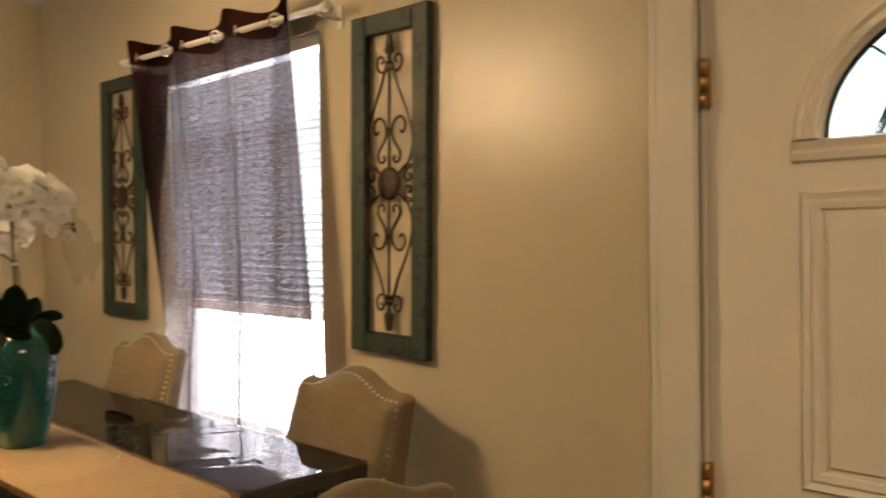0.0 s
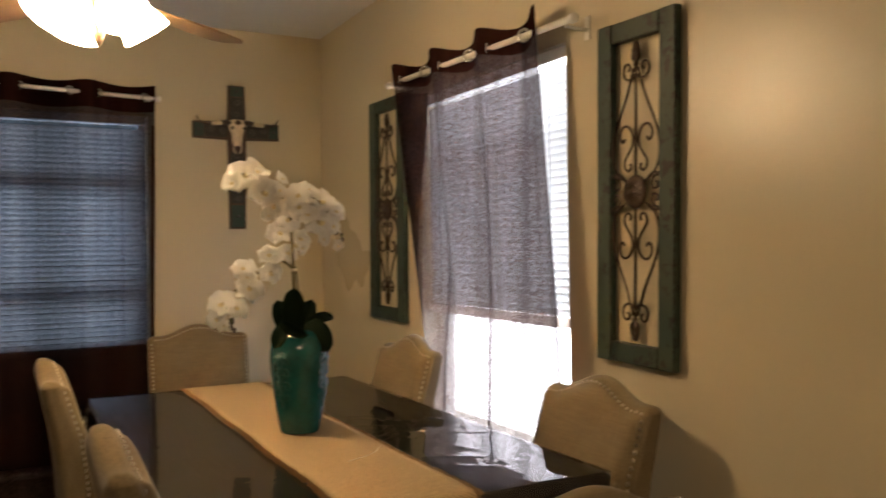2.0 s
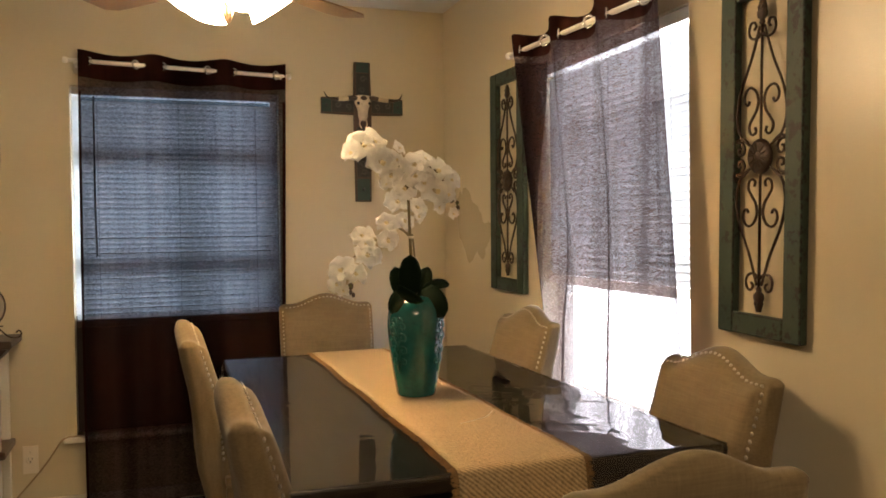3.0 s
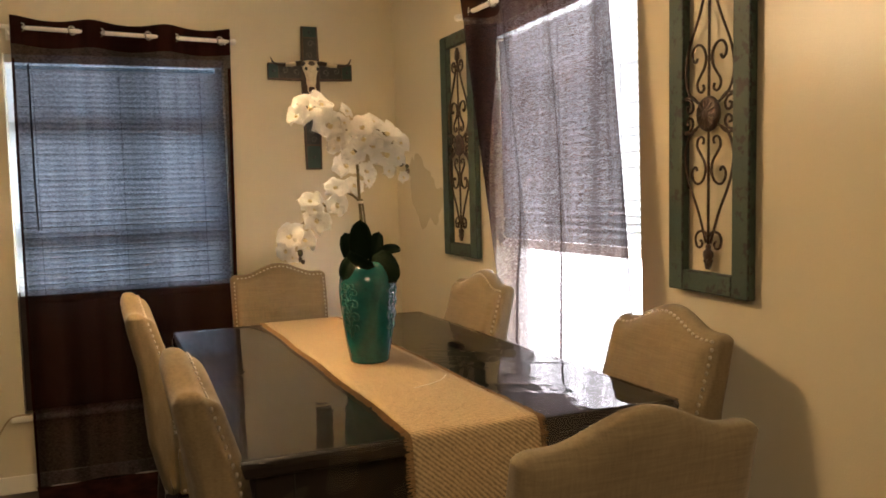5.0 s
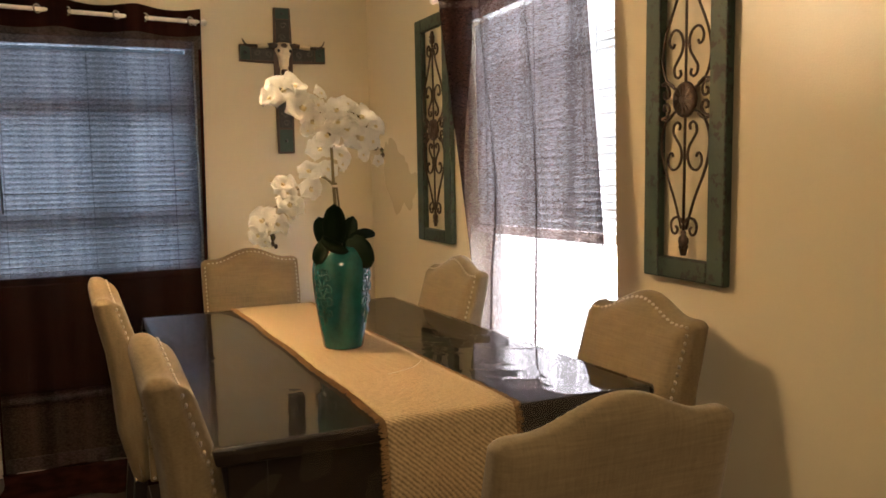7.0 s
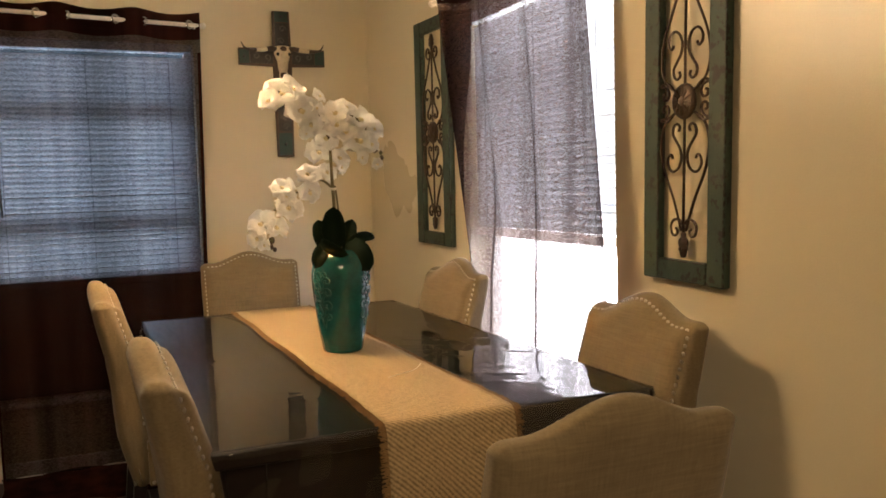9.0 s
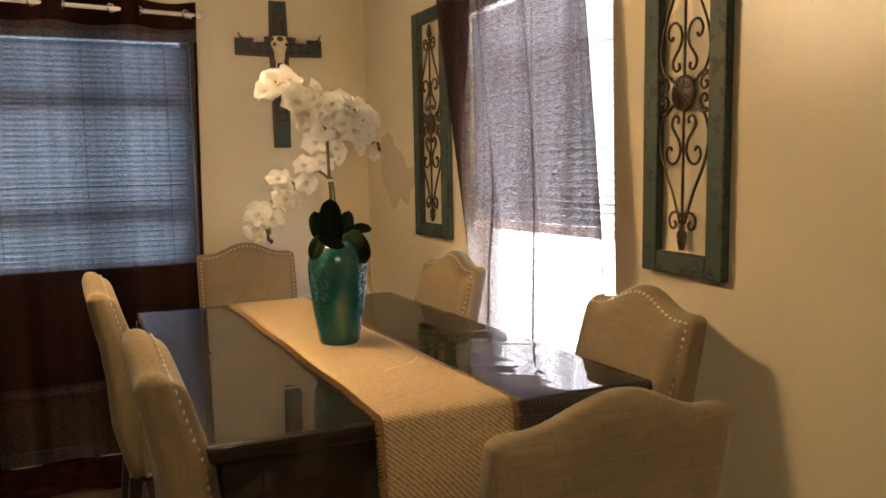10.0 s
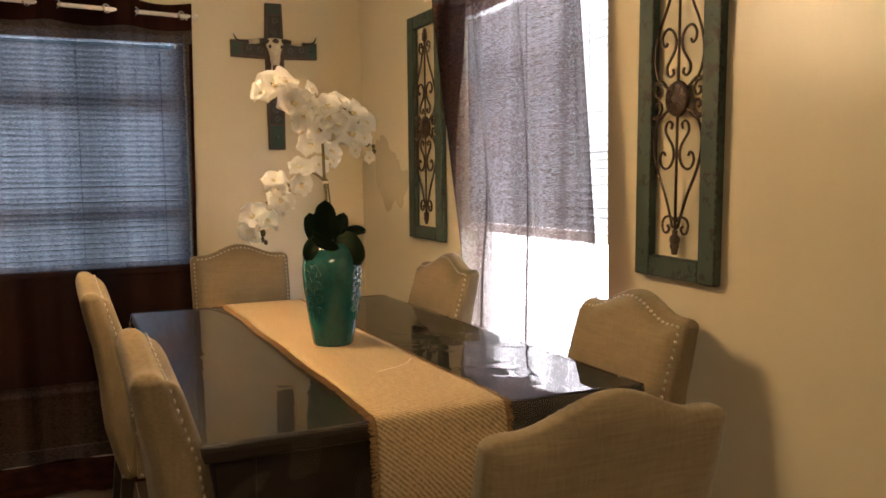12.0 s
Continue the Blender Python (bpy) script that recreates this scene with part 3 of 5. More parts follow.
        tube(bm, [to_room(q, 0.0, rod_z(q) - 0.018), to_room(q, 0.06, rod_z(q) - 0.018), to_room(q, 0.09, rod_z(q) - 0.014)], 0.006, 6)
        a, b = to_room(q - 0.013, 0, rod_z(q) - 0.05), to_room(q + 0.013, 0.005, rod_z(q) + 0.025)
        box(bm, *[v for k in range(3) for v in sorted((a[k], b[k]))])
        part("bracket", bm, M_ROD, rod, "cream wall bracket")
    return cur


rod_back = lambda s: 2.333 - 0.030 * (s + 1.87)
curtain("sheer_curtain", to_back, (-2.000, -0.962), (-2.005, -0.985), (-2.010, -0.985), 2.385, -0.018, -1.810, 0.360, (-2.045, -0.945), rod_back, 3,
        "dark brown sheer panel hanging on grommets over the window")
rod_side = lambda s: 2.24 - 0.032 * (s - 1.36)
curtain("sheer_curtain", to_side, (1.245, 2.405), (1.53, 2.525), (1.60, 2.60), 2.30, -0.03, 1.475, 0.375, (1.20, 2.575), rod_side, 8,
        "dark brown sheer panel pulled askew before a bright window", seam=2.019, scallop=0.016)

# ---------------------------------------------------------------- entrance door
door = thing("door_1", pose(0, 0, 0), "cream panelled entrance door with a fan-shaped light, closed", "door", kind="structure")
DY0, DY1, DC = -3.777, -4.803, -4.290
FR_Y, FR_Z, FZ = 0.277, 0.243, 1.675     # fanlight: half width, height, foot


def arc(y_r, z_r, n=24, foot=FZ, a0=0.0, a1=math.pi):
    return [(DC - y_r * math.cos(a0 + (a1 - a0) * k / n), foot + z_r * math.sin(a0 + (a1 - a0) * k / n)) for k in range(n + 1)]


bm = bmesh.new()
X0, X1 = 0.012, 0.052
inner = arc(FR_Y, FR_Z)[::-1]
for x in (X0, X1):
    top = [bm.verts.new((x, y, z)) for y, z in inner]
    outer = [bm.verts.new((x, y, 2.04)) for y, z in inner]
    for k in range(len(inner) - 1):
        bm.faces.new((top[k], top[k + 1], outer[k + 1], outer[k]))
rims = [[bm.verts.new((x, y, z)) for y, z in inner] for x in (X0, X1)]
for k in range(len(inner) - 1):
    bm.faces.new((rims[0][k], rims[0][k + 1], rims[1][k + 1], rims[1][k]))
box(bm, X0, X1, DC - FR_Y, DY1, FZ, 2.04)
box(bm, X0, X1, DY0, DC + FR_Y, FZ, 2.04)
box(bm, X0, X1, DY1, DY0, 0.012, FZ)
part("slab", bm, M_DOOR, door, "cream painted door leaf")
bm = bmesh.new()
sheet(bm, [[(0.030, y, z) for y, z in arc(FR_Y, FR_Z)], [(0.030, DC - (DC - y) * 0.02, FZ) for y, z in arc(FR_Y, FR_Z)]])
glass = part("pane", bm, M_GLASS, door, "clear glass of the fanlight")
glass.visible_shadow = False


def moulding(pts, wide, proud, nm, label):
    """A stepped bead along a closed or open outline on the door's face."""
    b = bmesh.new()
    prof = [(0, 0), (wide * 0.12, -proud), (wide * 0.45, -proud * 0.45), (wide * 0.6, -proud * 0.9), (wide * 0.9, -proud * 0.7), (wide, 0)]
    rows = [[(X0 + d, *q) for q in pts(off)] for off, d in prof]
    sheet(b, rows)
    return part(nm, b, M_DOOR, door, label, smooth=False)


moulding(lambda o: arc(FR_Y + 0.002 + o, FR_Z + 0.002 + o, 32, FZ), 0.052, 0.016, "fanlight_trim", "moulded arched trim")
moulding(lambda o: [(DC + FR_Y + 0.055, FZ - o), (DC - FR_Y - 0.055, FZ - o)], 0.046, 0.016, "fanlight_trim", "moulded straight trim")
for y0, y1, z0, z1 in ((-3.972, -4.222, 0.98, 1.574), (-4.358, -4.608, 0.98, 1.574), (-3.972, -4.222, 0.22, 0.86), (-4.358, -4.608, 0.22, 0.86)):
    moulding(lambda o: [(y0 - o, z0 + o), (y0 - o, z1 - o), (y1 + o, z1 - o), (y1 + o, z0 + o), (y0 - o, z0 + o)], 0.040, 0.010, "panel_moulding", "")
    part("panel", boxed(X0 - 0.006, X0 - 0.0005, y1 + 0.052, y0 - 0.052, z0 + 0.052, z1 - 0.052), M_DOOR, door, "raised field", bevel=0.005)
# leading of the fanlight
bm = bmesh.new()
for a in (45, 90, 135):
    r0, r1 = 0.40, 0.99
    c, s = math.cos(radians(a)), math.sin(radians(a))
    tube(bm, [(0.024, DC - FR_Y * c * r, FZ + FR_Z * s * r) for r in (r0, r1)], 0.0042, 6)
tube(bm, [(0.024, y, z) for y, z in arc(FR_Y * 0.40, FR_Z * 0.40, 16)], 0.0042, 6)
tube(bm, [(0.024, y, z) for y, z in arc(FR_Y - 0.003, FR_Z - 0.003, 24)], 0.005, 6)
part("came", bm, M_LEAD, door, "dark lead bars")
for z in (1.813, 0.948, 0.25):
    hinge = part("hinge", boxed(-0.004, 0.008, -3.786, -3.768, z - 0.052, z + 0.052), M_BRASS, door, "aged brass hinge", bevel=0.001)
    for k in range(3):
        bm = bmesh.new()
        tube(bm, [(-0.007, -3.775, z - 0.051 + k * 0.035), (-0.007, -3.775, z - 0.019 + k * 0.035)], 0.0075, 10)
        part("knuckle", bm, M_BRASS, hinge, smooth=True)
bm = bmesh.new()
lathe(bm, [(0.03, 0), (0.03, 0.006), (0.012, 0.012), (0.012, 0.035), (0.027, 0.05), (0.027, 0.066), (0.012, 0.075)], 20)
knob = part("door_knob", bm, M_BRASS, door, "brass knob", smooth=True)
knob.matrix_basis = pose(X0, -4.735, 0.96, 0, -90, 0)
casing = thing("door_casing", Matrix(), "cream painted door casing", "trim", kind="structure")
for b in ((-0.020, 0.0, -3.762, -3.668, 0, 2.06), (-0.020, 0.0, -4.912, -4.818, 0, 2.06), (-0.020, 0.0, -4.912, -3.668, 2.06, 2.154)):
    part("casing_board", boxed(*b), M_TRIM, casing, bevel=0.006)
for b in ((-0.014, 0.0, -3.668, -3.645, 0, 2.154), (-0.014, 0.0, -4.935, -4.912, 0, 2.154)):
    part("back_band", boxed(*b), M_TRIM, casing, bevel=0.005)
for b in ((0.0, 0.15, -3.774, -3.762, 0, 2.06), (0.0, 0.15, -4.818, -4.806, 0, 2.06), (0.0, 0.15, -4.806, -3.774, 2.042, 2.06)):
    part("jamb", boxed(*b), M_TRIM, casing)
# twig wreath and a small card on the outside of the door
wreath = thing("wreath", pose(0.075, -4.290, 1.60, 0, 0, 0), "twig wreath hanging on the outside of the door", "wreath")
rnd = random.Random(5)
bm = bmesh.new()
for k in range(80):
    a0, span, r = rnd.uniform(0, math.tau), rnd.uniform(1.2, 3.4), rnd.gauss(0.185, 0.022)
    wob, dx = rnd.uniform(0, 6), rnd.uniform(0.0, 0.05)
    tube(bm, [(dx, -(r + 0.010 * math.sin(5 * t + wob) + (0.03 * (t / span) ** 4 if k % 3 == 0 else 0)) * math.cos(a0 + t),
               (r + 0.010 * math.sin(5 * t + wob)) * math.sin(a0 + t)) for t in [span * i / 12 for i in range(13)]], rnd.uniform(0.0018, 0.0042), 5)
part("twigs", bm, M_TWIG, wreath, smooth=True)
card = thing("door_card", pose(0.062, -4.305, 1.767), "olive card with a brown bar fixed outside the door glass", "card")
part("sheet", boxed(0, 0.003, -0.08, 0.08, -0.058, 0.058), M_CARD, card)
part("print_bar", boxed(-0.001, 0, -0.08, 0.0, 0.012, 0.055), M_CARD_BAR, card, "plain brown printed bar")
# what lies beyond the door's glass and the windows: bright haze
M_HAZE = glowing("bright_overcast_haze", (0.93, 0.95, 1.0), 27.0)
M_PORCH = glowing("pale_blue_distance", (0.62, 0.86, 1.0), 1.9)
tagged(part("backdrop_side", boxed(3.0, 3.02, -1.5, 11, -0.4, 6), M_HAZE), "bright overcast distance outside", "backdrop", kind="structure")
tagged(part("backdrop_door", boxed(3.0, 3.02, -12, -1.504, -0.4, 6), M_PORCH), "pale blue distance outside the door", "backdrop", kind="structure")

# ---------------------------------------------------------------- wall panels of scrolled iron in teal frames


def spiral(cx, cz, r, a0, turns, sign, n=14):
    """A scroll that winds inwards from the angle a0."""
    return [(cx + r * (1 - 0.72 * k / n) * math.cos(a0 + sign * turns * math.tau * k / n), cz + r * (1 - 0.72 * k / n) * math.sin(a0 + sign * turns * math.tau * k / n)) for k in range(n + 1)]


def glide(pts, n=6):
    """A smooth line through the given points (Catmull-Rom)."""
    out = []
    p = [pts[0], *pts, pts[-1]]
    for i in range(1, len(p) - 2):
        for k in range(n):
            t = k / n
            out.append(tuple(0.5 * (2 * p[i][d] + (p[i + 1][d] - p[i - 1][d]) * t + (2 * p[i - 1][d] - 5 * p[i][d] + 4 * p[i + 1][d] - p[i + 2][d]) * t * t
                                    + (3 * p[i][d] - p[i - 1][d] - 3 * p[i + 1][d] + p[i + 2][d]) * t ** 3) for d in range(len(p[i]))))
    return out + [tuple(pts[-1])]


def iron_panel(name, m, w, h, label):
    """Local: x across, z up, -y out of the wall. The frame's foot is at z = 0."""
    pan = thing(name, m, label, "wall panel", "iron scroll panels")
    rail_w, rail_h, t = 0.068 * w / 0.35, 0.062, 0.027
    for nm, b in (("stile", (-w / 2, -w / 2 + rail_w, 0, h)), ("stile", (w / 2 - rail_w, w / 2, 0, h)),
                  ("rail", (-w / 2 + rail_w, w / 2 - rail_w, 0.001, rail_h)), ("rail", (-w / 2 + rail_w, w / 2 - rail_w, h - rail_h, h - 0.001))):
        bar = part(nm, boxed(b[0], b[1], -t, 0, b[2], b[3]), M_TEAL, pan, bevel=0.0045)
        bar.data.materials.append(M_TEAL_EDGE)
        bar.modifiers["soft_edge"].material = 1
    c, y, r = h * 0.5, -0.018, 0.0042 * w / 0.35
    k, v = w / 0.35, h / 1.015
    bm = bmesh.new()
    line = lambda pts: tube(bm, [(x * k, y, c + z * v) for x, z in pts], r, 6)
    line([(0, -0.37), (0, 0.37)])
    for s in (1, -1):
        for e in (1, -1):
            mir = lambda pts: [(s * x, e * z) for x, z in pts]
            line(mir(glide([(0.040, 0.030), (0.078, 0.052), (0.098, 0.085), (0.104, 0.122), (0.097, 0.165), (0.080, 0.208), (0.042, 0.280), (0.010, 0.362)])))
            line(mir(glide([(0.050, 0.158), (0.057, 0.148), (0.069, 0.154), (0.073, 0.172), (0.062, 0.190), (0.044, 0.195), (0.024, 0.184), (0.013, 0.160), (0.018, 0.132),
                            (0.037, 0.108), (0.050, 0.090), (0.047, 0.070), (0.033, 0.062), (0.021, 0.070), (0.025, 0.083)])))
            line(mir(glide([(0.003, 0.342), (0.020, 0.330), (0.044, 0.333), (0.056, 0.350), (0.050, 0.372), (0.034, 0.376), (0.026, 0.364), (0.034, 0.355)])))
            line(mir(glide([(0.104, 0.047), (0.082, 0.043), (0.069, 0.026), (0.076, 0.009), (0.092, 0.010), (0.096, 0.023), (0.087, 0.027)])))
            line(mir(glide([(0.104, 0.050), (0.078, 0.054), (0.054, 0.040)])))
    part("scrollwork", bm, M_IRON, pan, "brown wrought iron scrolls", smooth=True)
    bm = bmesh.new()
    lathe(bm, [(0.002, 0.016), (0.010, 0.015), (0.012, 0.012), (0.020, 0.013), (0.023, 0.010), (0.032, 0.011), (0.040, 0.007), (0.043, 0.0), (0.040, -0.004)], 24)
    med = part("medallion", bm, M_IRON, pan, "cast iron rosette", smooth=True)
    bm = bmesh.new()
    tube(bm, [(0.012, 0, 0.013), (0.034, 0, 0.010)], 0.0028, 5)
    rib = part("rib", bm, M_IRON, med)
    for q in range(1, 14):
        share("rib", rib, med, pose(0, 0, 0, 0, 0, q * 360 / 14))
    med.matrix_basis = pose(0, y, c, 90, 0, 0) @ Matrix.Diagonal((1.18 * k, 1.18 * v, 1, 1))
    for e in (1, -1):
        bm = bmesh.new()
        lathe(bm, [(0.006, 0), (0.011, 0.006), (0.009, 0.014), (0.019, 0.022), (0.020, 0.034), (0.014, 0.046), (0.015, 0.056), (0.010, 0.072)], 12)
        for q in range(6):
            a = q * math.tau / 6
            ball(bm, (0.014 * math.cos(a), 0.014 * math.sin(a), 0.048), 0.006, u=6, v=4)
        f = part("finial", bm, M_IRON, pan, "cast iron leaf finial", smooth=True)
        f.matrix_basis = pose(0, y, c + e * 0.365 * v, 0 if e > 0 else 180, 0, 0) @ Matrix.Diagonal((k, 0.55, v, 1))
    return pan


iron_panel("iron_panel", pose(0, -2.773, 1.143, 0, 1.4, -90) @ pose(0, -0.004, 0), 0.338, 1.016, "tall distressed teal frame with brown wrought iron scrolls on the wall")
iron_panel("iron_panel", pose(0, -0.990, 1.153, 0, 0.8, -90) @ pose(0, -0.004, 0), 0.402, 1.068, "tall distressed teal frame with iron scrolls beside the curtain")

# ---------------------------------------------------------------- wall cross with a steer skull
cross = thing("wall_cross", pose(-0.503, -0.004, 2.168), "dark wooden cross with teal plates and a steer skull", "wall cross")


def tapered(b0, b1, along, t):
    """A beam from the crossing outwards; b0, b1: half widths at its start and end."""
    b = bmesh.new()
    (ax, az), n = along, Vector((-along[1], along[0])).normalized()
    ends = []
    for f, hw in ((0, b0), (1, b1)):
        p = Vector((ax, az)) * f
        ends.append([b.verts.new((p.x + s * n.x * hw, y, p.y + s * n.y * hw)) for s in (-1, 1) for y in (0, -t)])
    o, q = ends
    for f in ((o[0], o[1], q[1], q[0]), (o[2], q[2], q[3], o[3]), (o[1], o[3], q[3], q[1]), (o[0], q[0], q[2], o[2]), (o[0], o[2], o[3], o[1]), (q[0], q[1], q[3], q[2])):
        b.faces.new(f)
    return b


for a, ln in (((0, 0.252), 0.252), ((0, -0.548), 0.548), ((-0.240, 0), 0.24), ((0.240, 0), 0.24)):
    t = 0.022 if a[0] == 0 else 0.0205
    part("beam", tapered(0.053, 0.046, a, t), M_RUST, cross, bevel=0.003)
    d = Vector((a[0], a[1])).normalized()
    for f0, f1, m_, nm, lb in ((0.22, 0.74, M_TOOLED, "tooled_inlay", "dark tooled inlay"), (0.76, 0.985, M_TEAL_PLATE, "end_plate", "teal patina plate")):
        p0, p1 = d * ln * f0, d * ln * f1
        hw = 0.037
        xs = sorted((p0.x - abs(d.y) * hw, p1.x + abs(d.y) * hw)) if d.x == 0 else sorted((p0.x, p1.x))
        zs_ = sorted((p0.y - abs(d.x) * hw, p1.y + abs(d.x) * hw)) if d.y == 0 else sorted((p0.y, p1.y))
        pl = part(nm, boxed(xs[0], xs[1], -t - 0.003, -t + 0.001, zs_[0], zs_[1]), m_, cross, lb, bevel=0.001)
        if nm == "end_plate":
            b = bmesh.new()
            ball(b, ((xs[0] + xs[1]) / 2, -t - 0.003, (zs_[0] + zs_[1]) / 2), 0.009, (1, 0.6, 1))
            part("stud", b, M_LEAD, pl, "dark round stud", smooth=True)
        else:
            n_ = max(2, int(ln * (f1 - f0) / 0.045))
            for q in range(n_):
                p = p0 + (p1 - p0) * ((q + 0.5) / n_)
                s = 1 if q % 2 else -1
                b = bmesh.new()
                tube(b, [(p.x + X * abs(d.y) * s + (Z if d.y == 0 else 0), -t - 0.004, p.y + (Z if d.x == 0 else 0) + (X * s if d.y == 0 else 0)) for X, Z in spiral(0.004, 0, 0.020, 0, 1.1, 1, 10)], 0.0022, 4)
                part("tooled_scroll", b, M_SCROLL, pl, "worn raised scroll")
skull = bmesh.new()
rows = []
for z, hw, dep in ((0.072, 0.022, 0.012), (0.066, 0.040, 0.026), (0.040, 0.044, 0.038), (0.015, 0.042, 0.042), (-0.012, 0.032, 0.042), (-0.040, 0.026, 0.040), (-0.072, 0.025, 0.036), (-0.092, 0.020, 0.028), (-0.100, 0.013, 0.018)):
    rows.append([(hw * math.sin(a), -0.022 - dep * math.cos(a) ** 0.8 if math.cos(a) > 0 else -0.022, z) for a in [-math.pi / 2 + math.pi * k / 10 for k in range(11)]])
sheet(skull, rows)
sk = part("skull", skull, M_BONE, cross, "bone-white steer skull", smooth=True)
sk.matrix_basis = Matrix.Diagonal((1.08, 1, 0.86, 1))
b = bmesh.new()
ball(b, (0, -0.052, 0.042), 0.020, (0.95, 0.5, 1.15), 14, 8)
part("forehead_plate", b, M_RUST, sk, "dark oval plate on the forehead", smooth=True)
for s in (1, -1):
    b = bmesh.new()
    ball(b, (s * 0.029, -0.054, 0.014), 0.0105, (0.8, 0.6, 1.1))
    part("eye_socket", b, M_DARK, sk, "dark eye hollow", smooth=True)
    b = bmesh.new()
    tube(b, [(s * 0.034, -0.03, 0.046), (s * 0.055, -0.036, 0.052), (s * 0.082, -0.038, 0.046)], 0.018, 8, taper=lambda f: 1 - 0.15 * f)
    part("horn_base", b, M_HORN, sk, "dark horn base", smooth=True)
    b = bmesh.new()
    tube(b, [(s * 0.080, -0.038, 0.047), (s * 0.105, -0.040, 0.040), (s * 0.138, -0.042, 0.038)], 0.0145, 8, taper=lambda f: 1 - 0.15 * f)
    part("horn_band", b, M_BONE, sk, "cream band on the horn", smooth=True)
    b = bmesh.new()
    tube(b, glide([(s * 0.136, -0.042, 0.038), (s * 0.168, -0.046, 0.038), (s * 0.196, -0.050, 0.050), (s * 0.212, -0.052, 0.084)], 5), 0.0125, 8, taper=lambda f: 1 - 0.85 * f)
    part("horn_tip", b, M_HORN, sk, "dark horn tip", smooth=True)
    b = bmesh.new()
    tube(b, glide([(s * 0.016, -0.034, -0.088), (s * 0.020, -0.036, -0.125), (s * 0.008, -0.036, -0.150)], 4), 0.0035, 5)
    part("jaw_wire", b, M_BONE, sk, "pale jaw bone", smooth=True)

# ---------------------------------------------------------------- counter-height table, vinyl cover, runner
TX0, TX1, TY0, TY1, TZ = -1.375, -0.315, -3.005, -1.165, 0.930
tcx, tcy, thx, thy = (TX0 + TX1) / 2, (TY0 + TY1) / 2, (TX1 - TX0) / 2, (TY1 - TY0) / 2
table = thing("dining_table", pose(tcx, tcy, 0), "dark espresso wooden counter-height dining table", "table")
part("tabletop", boxed(-thx, thx, -thy, thy, TZ - 0.045, TZ - 0.006), M_WOOD, table, bevel=0.006)
for b in ((-thx + 0.06, thx - 0.06, -thy + 0.06, -thy + 0.085), (-thx + 0.06, thx - 0.06, thy - 0.085, thy - 0.06),
          (-thx + 0.06, -thx + 0.085, -thy + 0.085, thy - 0.085), (thx - 0.085, thx - 0.06, -thy + 0.085, thy - 0.085)):
    part("apron", boxed(*b, TZ - 0.235, TZ - 0.0455), M_WOOD, table, bevel=0.003)
for sx in (-1, 1):
    for sy in (-1, 1):
        bm = bmesh.new()
        vs = box(bm, sx * (thx - 0.075) - 0.042, sx * (thx - 0.075) + 0.042, sy * (thy - 0.075) - 0.042, sy * (thy - 0.075) + 0.042, 0, TZ - 0.0455)
        for v in vs:
            if v.co.z < 0.1:
                v.co.x = sx * (thx - 0.075) + (v.co.x - sx * (thx - 0.075)) * 0.75
                v.co.y = sy * (thy - 0.075) + (v.co.y - sy * (thy - 0.075)) * 0.75
        part("leg", bm, M_WOOD, table, bevel=0.004)

# one clear sheet laid over the top, hanging down all round, with creases
rnd = random.Random(11)


CREASES = []
for k in range(22):
    turn = rnd.gauss(radians(-38), 0.22) if k % 4 else rnd.gauss(radians(75), 0.2)
    CREASES.append((rnd.uniform(0.20, 0.50), rnd.uniform(-0.75, 0.25), math.cos(turn), math.sin(turn), rnd.uniform(0.04, 0.13), rnd.uniform(0.0006, 0.0016)))
for k in range(7):
    turn = rnd.uniform(0, math.pi)
    CREASES.append((rnd.uniform(-0.45, -0.2), rnd.uniform(-0.8, 0.2), math.cos(turn), math.sin(turn), rnd.uniform(0.05, 0.16), rnd.uniform(0.0003, 0.0008)))


def cover_point(a, b):
    """a, b: paths across and along the table, past its edges the sheet turns down."""
    ex, ey = max(0, abs(a) - thx - 0.004), max(0, abs(b) - thy - 0.004)
    x, y = max(-thx - 0.004, min(thx + 0.004, a)), max(-thy - 0.004, min(thy + 0.004, b))
    drop = max(ex, ey) if min(ex, ey) == 0 else math.hypot(ex, ey)
    crease = smoothstep(0.05, 0.45, a) * smoothstep(0.2, -0.5, b)
    wave = 0.0005 * noise.noise((a * 5, b * 2.3, 0)) * (0.3 + 0.7 * crease) + (0.0001 + 0.0006 * crease) * noise.noise((a * 15 + b * 6, b * 5, 4))
    for ca, cb, dx, dy, ln, h in CREASES:
        p, q = (a - ca) * dx + (b - cb) * dy, (b - cb) * dx - (a - ca) * dy
        if abs(p) < ln and abs(q) < 0.05:
            wave += h * (1 - (p / ln) ** 2) * math.exp(-(q / 0.011) ** 2)
    z = TZ - 0.0025 - drop + (wave if drop == 0 else 0)
    flare = 0.05 * drop + (0.012 * math.sin(9 * (a + b)) + 0.007 * math.sin(33 * (a - 0.7 * b) + 1)) * min(1, drop / 0.1)
    if ex > 0:
        x += math.copysign(flare + 0.4 * min(ex, ey), a)
    if ey > 0:
        y += math.copysign(flare + 0.4 * min(ex, ey), b)
    return x, y, z


def steps(h, over, n, m):
    inner = [-h - 0.004 + (2 * h + 0.008) * k / n for k in range(n + 1)]
    outer = [over * k / m for k in range(1, m + 1)]
    return [inner[0] - o for o in outer[::-1]] + inner + [inner[-1] + o for o in outer]


bm = bmesh.new()
sheet(bm, [[cover_point(a, b) for a in steps(thx, 0.16, 150, 8)] for b in steps(thy, 0.16, 230, 8)])
cover = thing("table_cover", pose(tcx, tcy, 0), "clear creased vinyl cover laid over the dark table", "table cover")
part("vinyl_sheet", bm, M_VINYL, cover, smooth=True)
bm = bmesh.new()
